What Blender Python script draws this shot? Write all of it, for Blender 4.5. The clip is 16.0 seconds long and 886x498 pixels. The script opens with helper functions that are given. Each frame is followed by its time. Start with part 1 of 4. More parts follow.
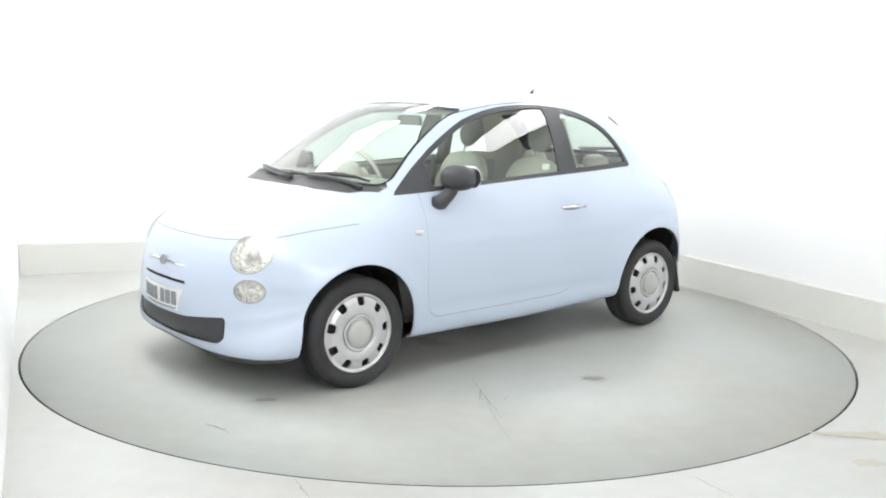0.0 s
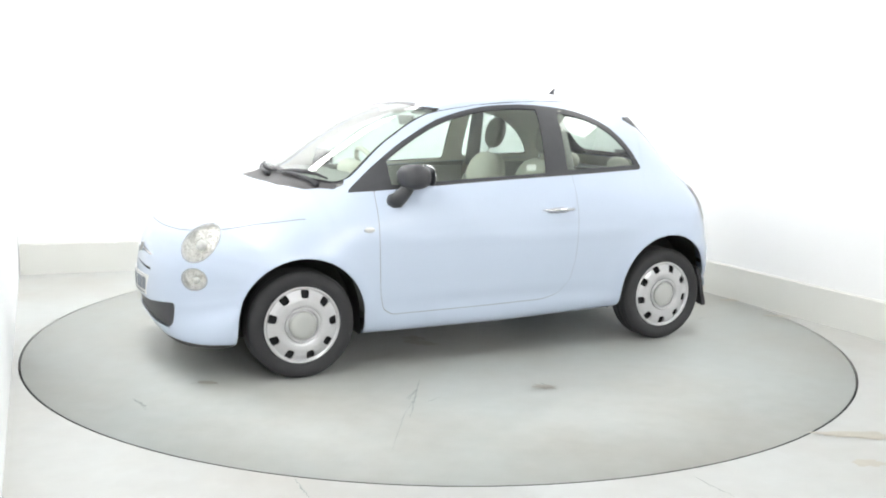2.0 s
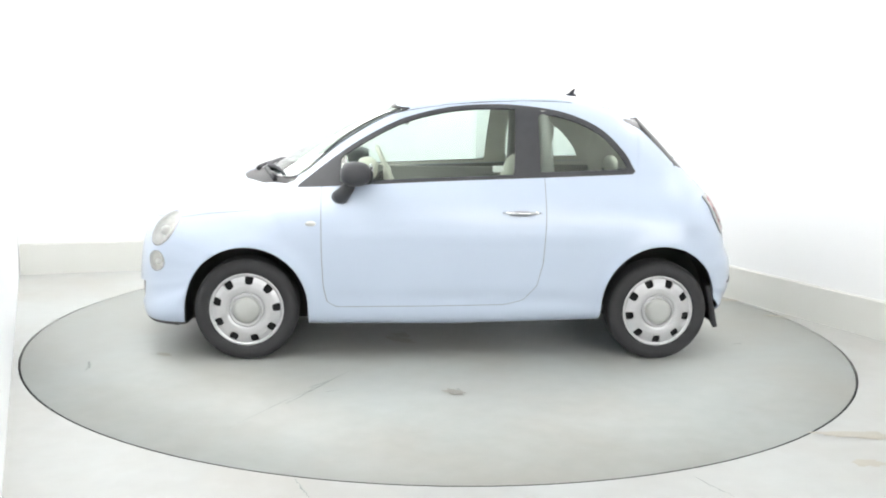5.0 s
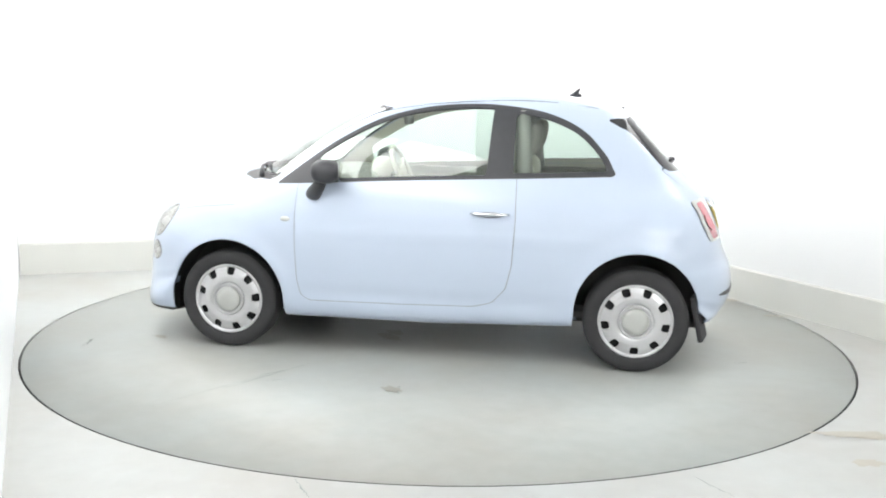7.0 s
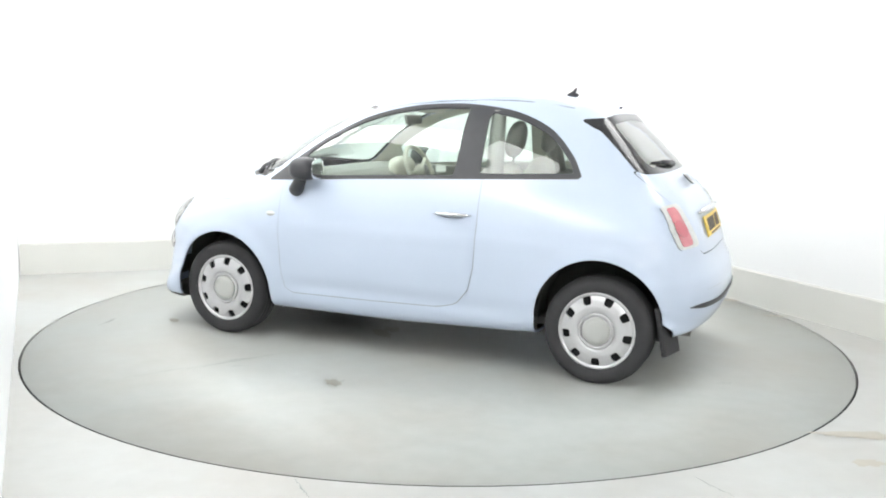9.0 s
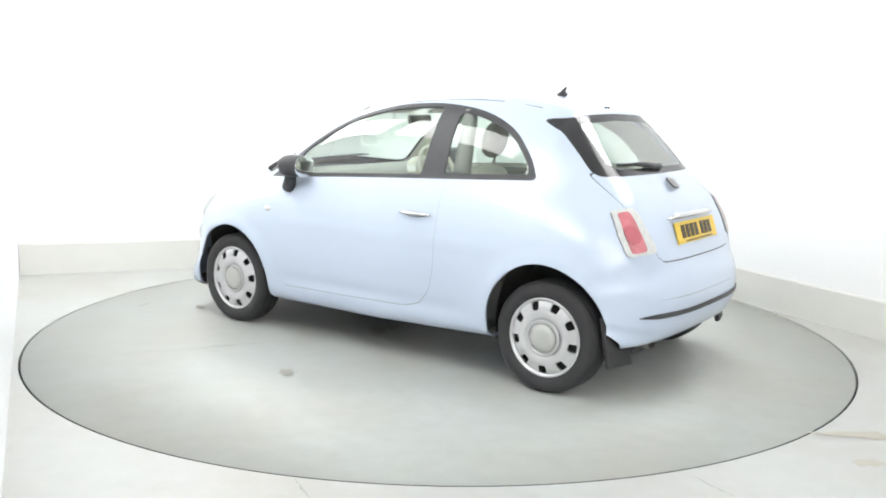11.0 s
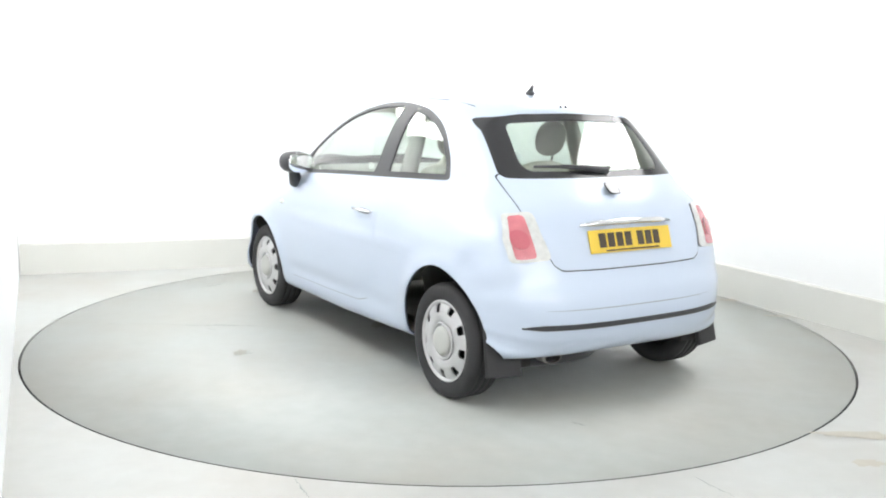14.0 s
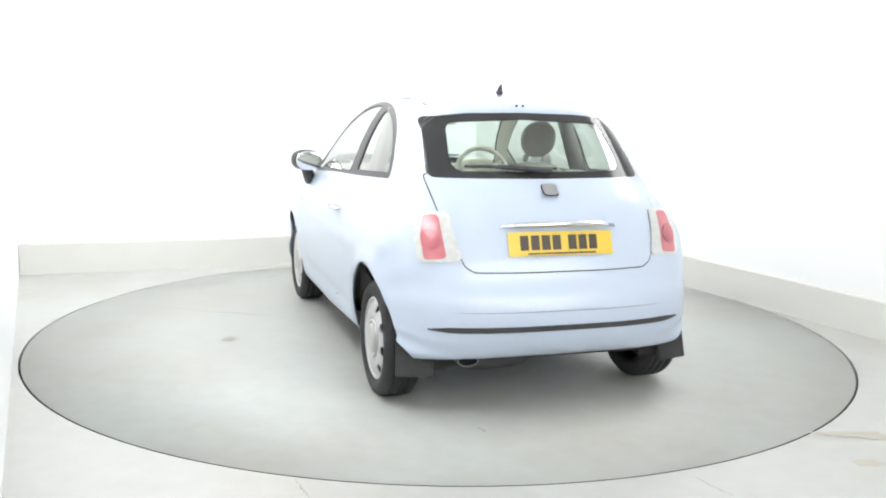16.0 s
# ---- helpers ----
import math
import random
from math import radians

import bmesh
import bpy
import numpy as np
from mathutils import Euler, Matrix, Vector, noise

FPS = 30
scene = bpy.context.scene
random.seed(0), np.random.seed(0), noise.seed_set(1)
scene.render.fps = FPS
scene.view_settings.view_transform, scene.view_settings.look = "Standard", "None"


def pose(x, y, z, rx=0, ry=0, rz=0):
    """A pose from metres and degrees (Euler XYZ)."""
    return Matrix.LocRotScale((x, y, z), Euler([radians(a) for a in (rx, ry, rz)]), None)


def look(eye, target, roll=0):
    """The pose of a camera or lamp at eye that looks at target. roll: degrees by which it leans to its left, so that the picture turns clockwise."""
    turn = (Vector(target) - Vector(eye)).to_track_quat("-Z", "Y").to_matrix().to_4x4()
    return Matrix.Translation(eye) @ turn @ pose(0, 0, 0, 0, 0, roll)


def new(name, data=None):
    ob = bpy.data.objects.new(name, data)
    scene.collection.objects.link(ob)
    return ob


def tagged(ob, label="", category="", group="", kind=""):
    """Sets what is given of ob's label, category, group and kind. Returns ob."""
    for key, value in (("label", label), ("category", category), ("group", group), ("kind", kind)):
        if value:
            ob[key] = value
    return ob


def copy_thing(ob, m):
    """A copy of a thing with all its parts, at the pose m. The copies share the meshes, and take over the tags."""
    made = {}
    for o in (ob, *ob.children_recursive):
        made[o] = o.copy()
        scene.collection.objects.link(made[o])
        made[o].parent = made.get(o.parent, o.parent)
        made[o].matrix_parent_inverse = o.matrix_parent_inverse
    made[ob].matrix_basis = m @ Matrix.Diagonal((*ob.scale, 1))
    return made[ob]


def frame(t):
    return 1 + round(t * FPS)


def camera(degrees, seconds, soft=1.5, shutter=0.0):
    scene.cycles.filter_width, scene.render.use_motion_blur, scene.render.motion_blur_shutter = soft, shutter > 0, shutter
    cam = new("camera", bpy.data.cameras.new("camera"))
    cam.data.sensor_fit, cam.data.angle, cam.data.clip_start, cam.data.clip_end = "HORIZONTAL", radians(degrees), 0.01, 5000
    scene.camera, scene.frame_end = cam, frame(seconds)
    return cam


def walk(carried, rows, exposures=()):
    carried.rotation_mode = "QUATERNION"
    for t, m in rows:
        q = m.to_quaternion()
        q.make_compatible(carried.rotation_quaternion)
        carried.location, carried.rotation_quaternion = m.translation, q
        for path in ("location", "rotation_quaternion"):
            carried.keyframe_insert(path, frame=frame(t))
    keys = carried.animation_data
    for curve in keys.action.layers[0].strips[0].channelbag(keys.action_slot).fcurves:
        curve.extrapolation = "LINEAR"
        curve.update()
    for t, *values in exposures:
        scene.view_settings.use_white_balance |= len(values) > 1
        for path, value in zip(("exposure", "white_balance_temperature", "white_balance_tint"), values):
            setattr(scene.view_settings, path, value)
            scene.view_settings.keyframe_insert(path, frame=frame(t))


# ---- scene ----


# ---- camera: it stands still ----
EYE = (0.0, -5.734, 1.433)
AIM = (0.0115, 0.0, 0.513)
cam = camera(51.32, 16.0, soft=2.0)
walk(cam, [(0.0, look(EYE, AIM, 1.236)), (16.0, look(EYE, AIM, 1.236))], [(0.0, 0.0), (16.0, 0.0)])

# ---- world and light ----
world = bpy.data.worlds.new("world")
scene.world = world
world.use_nodes = True
world.node_tree.nodes["Background"].inputs[0].default_value = (0.9, 0.95, 1.0, 1)
world.node_tree.nodes["Background"].inputs[1].default_value = 0.3
PANEL_GLOW = 8.2


# ---- materials ----
def material(name, color, rough=0.5, metal=0.0, var=0.06, scale=6.0, bump=0.0, bump_scale=80.0, coat=0.0,
             trans=0.0, ior=1.45, emit=0.0, spec=0.5):
    m = bpy.data.materials.new(name)
    m.use_nodes = True
    nt = m.node_tree
    b = nt.nodes["Principled BSDF"]
    b.inputs["Roughness"].default_value = rough
    b.inputs["Metallic"].default_value = metal
    b.inputs["IOR"].default_value = ior
    b.inputs["Coat Weight"].default_value = coat
    b.inputs["Coat Roughness"].default_value = 0.14
    b.inputs["Transmission Weight"].default_value = trans
    b.inputs["Specular IOR Level"].default_value = spec
    b.inputs["Base Color"].default_value = (*color, 1)
    if emit:
        b.inputs["Emission Color"].default_value = (*color, 1)
        b.inputs["Emission Strength"].default_value = emit
    tc = nt.nodes.new("ShaderNodeTexCoord")
    if var:
        n1 = nt.nodes.new("ShaderNodeTexNoise")
        n1.inputs["Scale"].default_value = scale
        n1.inputs["Detail"].default_value = 6
        nt.links.new(tc.outputs["Object"], n1.inputs["Vector"])
        mix = nt.nodes.new("ShaderNodeMix")
        mix.data_type = "RGBA"
        mix.inputs[6].default_value = (*[c * (1 - var) for c in color], 1)
        mix.inputs[7].default_value = (*[min(1, c * (1 + var)) for c in color], 1)
        nt.links.new(n1.outputs["Fac"], mix.inputs[0])
        nt.links.new(mix.outputs[2], b.inputs["Base Color"])
    if bump:
        n2 = nt.nodes.new("ShaderNodeTexNoise")
        n2.inputs["Scale"].default_value = bump_scale
        n2.inputs["Detail"].default_value = 3
        nt.links.new(tc.outputs["Object"], n2.inputs["Vector"])
        bp = nt.nodes.new("ShaderNodeBump")
        bp.inputs["Strength"].default_value = bump
        bp.inputs["Distance"].default_value = 0.002
        nt.links.new(n2.outputs["Fac"], bp.inputs["Height"])
        nt.links.new(bp.outputs["Normal"], b.inputs["Normal"])
    return m


PAINT = material("pale_blue_paint", (0.520, 0.594, 0.716), 0.34, var=0.012, scale=2, coat=0.6)
BLACK = material("black_plastic", (0.050, 0.051, 0.056), 0.45, var=0.15, scale=20, bump=0.15, bump_scale=300)
# black lifted towards grey, with the glare over dark parts in the colour
UNDERSIDE = material("lifted_underside", (0.075, 0.073, 0.07), 0.8, var=0.25, scale=9)
GLOSSBLACK = material("black_glass_border", (0.03, 0.03, 0.032), 0.12, var=0.0)
RUBBER = material("tyre_rubber", (0.036, 0.036, 0.038), 0.75, var=0.2, scale=12, bump=0.3, bump_scale=150)
# grey for panel gaps, and for shade painted at handle and bumper crease
SEAM = material("gap_and_shade_grey", (0.26, 0.28, 0.31), 0.8, var=0.0)
SILVER = material("silver_hubcap_paint", (0.59, 0.59, 0.60), 0.32, metal=0.45, var=0.05, scale=15)
CENTRE = material("centre_cap_paint", (0.47, 0.48, 0.46), 0.4, var=0.04)
CHROME = material("chrome", (0.75, 0.75, 0.76), 0.12, metal=1.0, var=0.03)
MIRROR = material("mirror_glass", (0.85, 0.86, 0.88), 0.03, metal=1.0, var=0.0)
STEEL = material("dull_steel", (0.28, 0.27, 0.26), 0.4, metal=0.9, var=0.2, scale=25)
BEZEL = material("lamp_bezel", (0.52, 0.53, 0.55), 0.25, metal=0.6, var=0.1)
INK = material("plate_ink", (0.07, 0.055, 0.04), 0.5, var=0.0)
COWLGREY = material("cowl_plastic", (0.075, 0.073, 0.076), 0.55, var=0.2, scale=25, bump=0.2)
# near-black that paints the shade inside vents, slot and exhaust bore
HOLESHADE = material("hole_shade", (0.028, 0.028, 0.030), 0.8, var=0.0)
RED = material("red_lens", (0.50, 0.115, 0.145), 0.22, var=0.08, scale=60, coat=1.0)
PINK = material("pale_red_lens", (0.56, 0.17, 0.20), 0.2, var=0.28, scale=22, coat=1.0)
REFLECTOR = material("lamp_reflector", (0.66, 0.65, 0.61), 0.25, metal=0.6, var=0.3, scale=34, bump=1.0, bump_scale=30)
for node in REFLECTOR.node_tree.nodes:
    if node.type == "BUMP":
        node.inputs["Distance"].default_value = 0.02
CLEARLENS = material("clear_lamp_lens", (0.60, 0.61, 0.60), 0.28, var=0.22, scale=38, coat=0.15, spec=0.3, bump=0.3, bump_scale=60)
YELLOW = material("yellow_plate", (0.78, 0.55, 0.07), 0.35, var=0.04)
WHITEPLATE = material("white_plate", (0.72, 0.72, 0.70), 0.35, var=0.04)
CREAM = material("cream_trim", (0.72, 0.71, 0.64), 0.7, var=0.08, scale=9, bump=0.2)
SEATTOP = material("seat_fabric", (0.36, 0.35, 0.32), 0.85, var=0.15, scale=30, bump=0.4, bump_scale=200)
IVORY = material("ivory_plastic", (0.70, 0.68, 0.60), 0.5, var=0.04)
DASH = material("dash_plastic", (0.10, 0.10, 0.10), 0.6, var=0.1, bump=0.2)
WALL = material("white_wall_paint", (0.90, 0.905, 0.905), 0.7, var=0.015, scale=0.8, bump=0.1, bump_scale=40)
SKIRT = material("skirting_paint", (0.72, 0.72, 0.68), 0.6, var=0.05, scale=1.6)
LAMP = material("lamp_diffuser", (1.0, 1.0, 1.0), 0.6, var=0.0, emit=PANEL_GLOW)
DARKSEAM = material("dark_panel_gap", (0.05, 0.055, 0.065), 0.8, var=0.0)
CARD = material("door_card", (0.30, 0.30, 0.28), 0.7, var=0.1, scale=9, bump=0.2)
# stands in for the shade down the gap round the turntable
GAPSHADE = material("gap_shade", (0.04, 0.045, 0.045), 0.8, var=0.2, scale=20)
CRACK = material("crack_line", (0.29, 0.31, 0.295), 0.6, var=0.4, scale=30)
WORN = material("worn_stain", (0.30, 0.285, 0.245), 0.36, var=0.12, scale=14)
RUST = material("rusty_stain", (0.42, 0.395, 0.335), 0.4, var=0.12, scale=14)


def glass_material(name, tint, rough=0.0):
    m = bpy.data.materials.new(name)
    m.use_nodes = True
    nt = m.node_tree
    nt.nodes.clear()
    out = nt.nodes.new("ShaderNodeOutputMaterial")
    tr = nt.nodes.new("ShaderNodeBsdfTransparent")
    tr.inputs[0].default_value = (*tint, 1)
    gl = nt.nodes.new("ShaderNodeBsdfGlossy")
    gl.inputs["Roughness"].default_value = rough
    lw = nt.nodes.new("ShaderNodeLayerWeight")
    lw.inputs[0].default_value = 0.5
    pw = nt.nodes.new("ShaderNodeMath")
    pw.operation = "POWER"
    pw.inputs[1].default_value = 2.7
    nt.links.new(lw.outputs["Facing"], pw.inputs[0])
    fr = nt.nodes.new("ShaderNodeMapRange")
    fr.inputs[3].default_value, fr.inputs[4].default_value = 0.06, 1.0
    nt.links.new(pw.outputs[0], fr.inputs[0])
    mx = nt.nodes.new("ShaderNodeMixShader")
    nt.links.new(fr.outputs[0], mx.inputs[0])
    nt.links.new(tr.outputs[0], mx.inputs[1])
    nt.links.new(gl.outputs[0], mx.inputs[2])
    nt.links.new(mx.outputs[0], out.inputs[0])
    return m


GLASS = glass_material("tinted_glass", (0.865, 0.945, 0.895))
LENSGLASS = glass_material("clear_lens_glass", (0.97, 0.97, 0.96), 0.2)


def floor_material(name, color, stain, gloss):
    m = bpy.data.materials.new(name)
    m.use_nodes = True
    nt = m.node_tree
    b = nt.nodes["Principled BSDF"]
    tc = nt.nodes.new("ShaderNodeTexCoord")
    big = nt.nodes.new("ShaderNodeTexNoise")
    big.inputs["Scale"].default_value = 0.9
    big.inputs["Detail"].default_value = 8
    big.inputs["Roughness"].default_value = 0.62
    fine = nt.nodes.new("ShaderNodeTexNoise")
    fine.inputs["Scale"].default_value = 9
    fine.inputs["Detail"].default_value = 6
    for n in (big, fine):
        nt.links.new(tc.outputs["Object"], n.inputs["Vector"])
    r1 = nt.nodes.new("ShaderNodeValToRGB")
    r1.color_ramp.elements[0].position, r1.color_ramp.elements[1].position = 0.34, 0.62
    r1.color_ramp.elements[0].color = (*stain, 1)
    r1.color_ramp.elements[1].color = (*color, 1)
    nt.links.new(big.outputs["Fac"], r1.inputs[0])
    r2 = nt.nodes.new("ShaderNodeValToRGB")
    r2.color_ramp.elements[0].color = (0.90, 0.90, 0.89, 1)
    r2.color_ramp.elements[1].color = (1.08, 1.08, 1.07, 1)
    nt.links.new(fine.outputs["Fac"], r2.inputs[0])
    mx = nt.nodes.new("ShaderNodeMix")
    mx.data_type, mx.blend_type = "RGBA", "MULTIPLY"
    mx.inputs[0].default_value = 1.0
    nt.links.new(r1.outputs[0], mx.inputs[6])
    nt.links.new(r2.outputs[0], mx.inputs[7])
    nt.links.new(mx.outputs[2], b.inputs["Base Color"])
    rr = nt.nodes.new("ShaderNodeMapRange")
    rr.inputs[3].default_value, rr.inputs[4].default_value = gloss - 0.03, gloss + 0.05
    nt.links.new(fine.outputs["Fac"], rr.inputs[0])
    nt.links.new(rr.outputs[0], b.inputs["Roughness"])
    bp = nt.nodes.new("ShaderNodeBump")
    bp.inputs["Strength"].default_value, bp.inputs["Distance"].default_value = 0.02, 0.002
    nt.links.new(fine.outputs["Fac"], bp.inputs["Height"])
    nt.links.new(bp.outputs["Normal"], b.inputs["Normal"])
    return m


FLOOR = floor_material("painted_concrete", (0.464, 0.480, 0.472), (0.430, 0.422, 0.398), 0.37)
TABLE = floor_material("painted_turntable", (0.410, 0.434, 0.422), (0.392, 0.390, 0.362), 0.43)


# ---- mesh helpers ----
def link(name, me, mat, parent=None, label="", smooth=True):
    me.materials.append(mat)
    if smooth:
        me.polygons.foreach_set("use_smooth", [True] * len(me.polygons))
    ob = new(name, me)
    if parent is not None:
        ob.parent = parent
    if label:
        tagged(ob, label)
    return ob


def part(name, bm, mat, parent=None, label="", smooth=True):
    me = bpy.data.meshes.new(name)
    bm.normal_update()
    bm.to_mesh(me)
    bm.free()
    return link(name, me, mat, parent, label, smooth)


def part_np(name, mesh, mat, parent=None, label="", thick=0.0, inner=None):
    V, N, F = mesh
    nf = len(F)
    if thick:
        n = len(V)
        e = np.concatenate([F[:, [0, 1]], F[:, [1, 2]], F[:, [2, 0]]])
        code = np.sort(e, 1) @ np.array((n, 1))
        _, idx, cnt = np.unique(code, return_index=True, return_counts=True)
        rim = e[idx[cnt == 1]]
        V = np.concatenate([V, V - N * thick])
        N = np.concatenate([N, -N])
        a, b = rim[:, 0], rim[:, 1]
        F = np.concatenate([F, F[:, ::-1] + n, np.stack([b, a, a + n], 1), np.stack([b, a + n, b + n], 1)])
    me = bpy.data.meshes.new(name)
    me.from_pydata(V.tolist(), [], F.tolist())
    me.update()
    ob = link(name, me, mat, parent, label)
    if inner is not None:
        me.materials.append(inner)
        index = np.zeros(len(F), np.int32)
        index[nf:2 * nf] = 1
        me.polygons.foreach_set("material_index", index)
    me.normals_split_custom_set_from_vertices(N.tolist())
    return ob


def box(bm, lo, hi, bevel=0.0, m=None, segments=2):
    r = bmesh.ops.create_cube(bm, size=1)
    c = [(a + b) / 2 for a, b in zip(lo, hi)]
    d = [b - a for a, b in zip(lo, hi)]
    bmesh.ops.scale(bm, vec=d, verts=r["verts"])
    bmesh.ops.translate(bm, vec=c, verts=r["verts"])
    verts = r["verts"]
    if bevel:
        edges = list({e for v in verts for e in v.link_edges})
        out = bmesh.ops.bevel(bm, geom=edges, offset=bevel, segments=segments, profile=0.6, affect="EDGES")
        verts = list(set(out["verts"]) | {v for v in verts if v.is_valid})
    if m is not None:
        bmesh.ops.transform(bm, matrix=m, verts=verts)
    return verts


def box_bm(lo, hi, bevel=0.0, m=None, segments=2):
    bm = bmesh.new()
    box(bm, lo, hi, bevel, m, segments)
    return bm


def lathe(profile, n=64, axis="y"):
    """Profile of (radius, along) turned round the y axis."""
    bm = bmesh.new()
    rings = []
    for r, a in profile:
        if r < 1e-6:
            rings.append([bm.verts.new((0, a, 0))])
        else:
            rings.append([bm.verts.new((r * math.cos(2 * math.pi * k / n), a, r * math.sin(2 * math.pi * k / n))) for k in range(n)])
    for A, B in zip(rings, rings[1:]):
        for k in range(n):
            k2 = (k + 1) % n
            if len(A) == 1 and len(B) > 1:
                bm.faces.new((A[0], B[k2], B[k]))
            elif len(B) == 1 and len(A) > 1:
                bm.faces.new((A[k], A[k2], B[0]))
            elif len(A) > 1:
                bm.faces.new((A[k], A[k2], B[k2], B[k]))
    bmesh.ops.recalc_face_normals(bm, faces=bm.faces)
    return bm


def tube(points, radius, n=10, closed=False):
    bm = bmesh.new()
    pts = [Vector(q) for q in points]
    rings = []
    for i, q in enumerate(pts):
        a = pts[i - 1] if (i or closed) else q
        b = pts[(i + 1) % len(pts)] if (i < len(pts) - 1 or closed) else q
        d = (b - a).normalized()
        u = d.orthogonal().normalized() if not rings else (uu - d * uu.dot(d)).normalized()
        uu = u
        w = d.cross(u)
        rad = radius[i] if isinstance(radius, (list, tuple)) else radius
        rings.append([bm.verts.new(q + (u * math.cos(2 * math.pi * k / n) + w * math.sin(2 * math.pi * k / n)) * rad) for k in range(n)])
    pairs = list(zip(rings, rings[1:])) + ([(rings[-1], rings[0])] if closed else [])
    for A, B in pairs:
        for k in range(n):
            bm.faces.new((A[k], A[(k + 1) % n], B[(k + 1) % n], B[k]))
    if not closed:
        bm.faces.new(rings[0][::-1])
        bm.faces.new(rings[-1])
    return bm


# ---- the room: square round the turntable ----
def unit(deg):
    return np.array((math.cos(radians(deg)), math.sin(radians(deg))))


ROOM_H = 3.2
C_NW, C_NE = np.array((-3.34, 1.45)), None
d_n, d_e = unit(20.4), unit(-64.0)
e0 = np.array((2.58, 0.39))
k = np.linalg.solve(np.stack([d_n, -d_e], 1), e0 - C_NW)
C_NE = C_NW + d_n * k[0]
d_w = unit(-66.3)
C_SW = C_NW + d_w * 10.0
C_SE = e0 + d_e * 8.5
corners = [C_NW, C_NE, C_SE, C_SW]


def wall(name, a, b, lo, hi, thick, mat, label, inner=0.0):
    """An upright slab from a to b, standing outwards of the line by thick."""
    d = (b - a) / np.linalg.norm(b - a)
    n = np.array((-d[1], d[0]))
    p0, p1 = a - d * (0.0 if inner else thick), b + d * (0.0 if inner else thick)
    bm = bmesh.new()
    base = [p0 - n * inner, p1 - n * inner, p1 + n * thick, p0 + n * thick]
    lower = [bm.verts.new((*q, lo)) for q in base]
    upper = [bm.verts.new((*q, hi)) for q in base]
    bm.faces.new(lower[::-1])
    bm.faces.new(upper)
    for i in range(4):
        j = (i + 1) % 4
        bm.faces.new((lower[i], lower[j], upper[j], upper[i]))
    bmesh.ops.recalc_face_normals(bm, faces=bm.faces)
    if inner:
        bmesh.ops.bevel(bm, geom=[e for e in bm.edges if e.verts[0].co.z == hi and e.verts[1].co.z == hi], offset=0.008, segments=3, affect="EDGES")
    return tagged(part(name, bm, mat, None, "", False), label, "wall", "", "structure")


wall("wall_north", C_NW, C_NE, 0, ROOM_H, 0.15, WALL, "plain white painted wall behind the turntable")
wall("wall_east", C_NE, C_SE, 0, ROOM_H, 0.15, WALL, "plain white painted wall beside the turntable")
wall("wall_south", C_SE, C_SW, 0, ROOM_H, 0.15, WALL, "plain white painted wall closing the studio")
wall("wall_west", C_SW, C_NW, 0, ROOM_H, 0.15, WALL, "plain white painted side wall of the studio")
for nm, a, b in (("baseboard_north", C_NW + d_n * 0.012, C_NE), ("baseboard_east", C_NE, C_SE)):
    dd = (b - a) / np.linalg.norm(b - a)
    nn = np.array((-dd[1], dd[0]))
    o = wall(nm, a - nn * 0.004, b - nn * 0.004, 0.0, 0.25, 0.002, SKIRT, "tall grey-beige skirting board along the wall", 0.022)
    o["category"] = "baseboard"



def cove(name, radius, lo, hi, thick, mat, label, category):
    """The rounded corner between the north and the east wall."""
    half = math.acos(float(d_n @ d_e)) / 2
    reach = radius * math.tan(half)
    inward_n, inward_e = np.array((d_n[1], -d_n[0])), np.array((d_e[1], -d_e[0]))
    centre = C_NE - d_n * reach + inward_n * radius
    a0 = math.atan2(-inward_n[1], -inward_n[0])
    bm = bmesh.new()
    rows = []
    for i in range(25):
        a = a0 - 2 * half * i / 24
        u = np.array((math.cos(a), math.sin(a)))
        rows.append([bm.verts.new((*(centre + u * r), z)) for r, z in ((radius - thick, lo), (radius - thick, hi), (radius, hi), (radius, lo))])
    for A, B in zip(rows, rows[1:]):
        for i in range(4):
            bm.faces.new((A[i], B[i], B[(i + 1) % 4], A[(i + 1) % 4]))
    bmesh.ops.recalc_face_normals(bm, faces=bm.faces)
    tagged(part(name, bm, mat, None, "", True), label, category, "", "structure")


cove("wall_corner", 1.1, 0, ROOM_H, 0.003, WALL, "smoothly rounded white corner between two walls", "wall")
cove("baseboard_corner", 1.1, 0, 0.25, 0.026, SKIRT, "grey-beige skirting bent round the corner", "baseboard")

TABLE_R = 2.4395


def floor_ring():
    bm = bmesh.new()
    n = 180
    outer = [Vector((12 * math.cos(2 * math.pi * i / n), 12 * math.sin(2 * math.pi * i / n), 0)) for i in range(n)]
    rim = [Vector((math.cos(2 * math.pi * i / n), math.sin(2 * math.pi * i / n), 0)) * (TABLE_R + 0.009) for i in range(n)]
    A = [bm.verts.new(q) for q in outer]
    B = [bm.verts.new(q) for q in rim]
    C = [bm.verts.new(q - Vector((0, 0, 0.06))) for q in rim]
    D = [bm.verts.new((q.x * 0.9, q.y * 0.9, -0.06)) for q in rim]
    for i in range(n):
        j = (i + 1) % n
        bm.faces.new((A[i], A[j], B[j], B[i]))
        bm.faces.new((B[i], B[j], C[j], C[i]))
        bm.faces.new((C[i], C[j], D[j], D[i]))
    bm.faces.new(D)
    bmesh.ops.recalc_face_normals(bm, faces=bm.faces)
    ob = part("floor", bm, FLOOR, None, "", False)
    ob.data.materials.append(GAPSHADE)
    for p in ob.data.polygons:
        p.material_index = int(p.center.z < -0.05)
    return tagged(ob, "pale grey painted concrete studio floor, lightly stained", "floor", "", "structure")


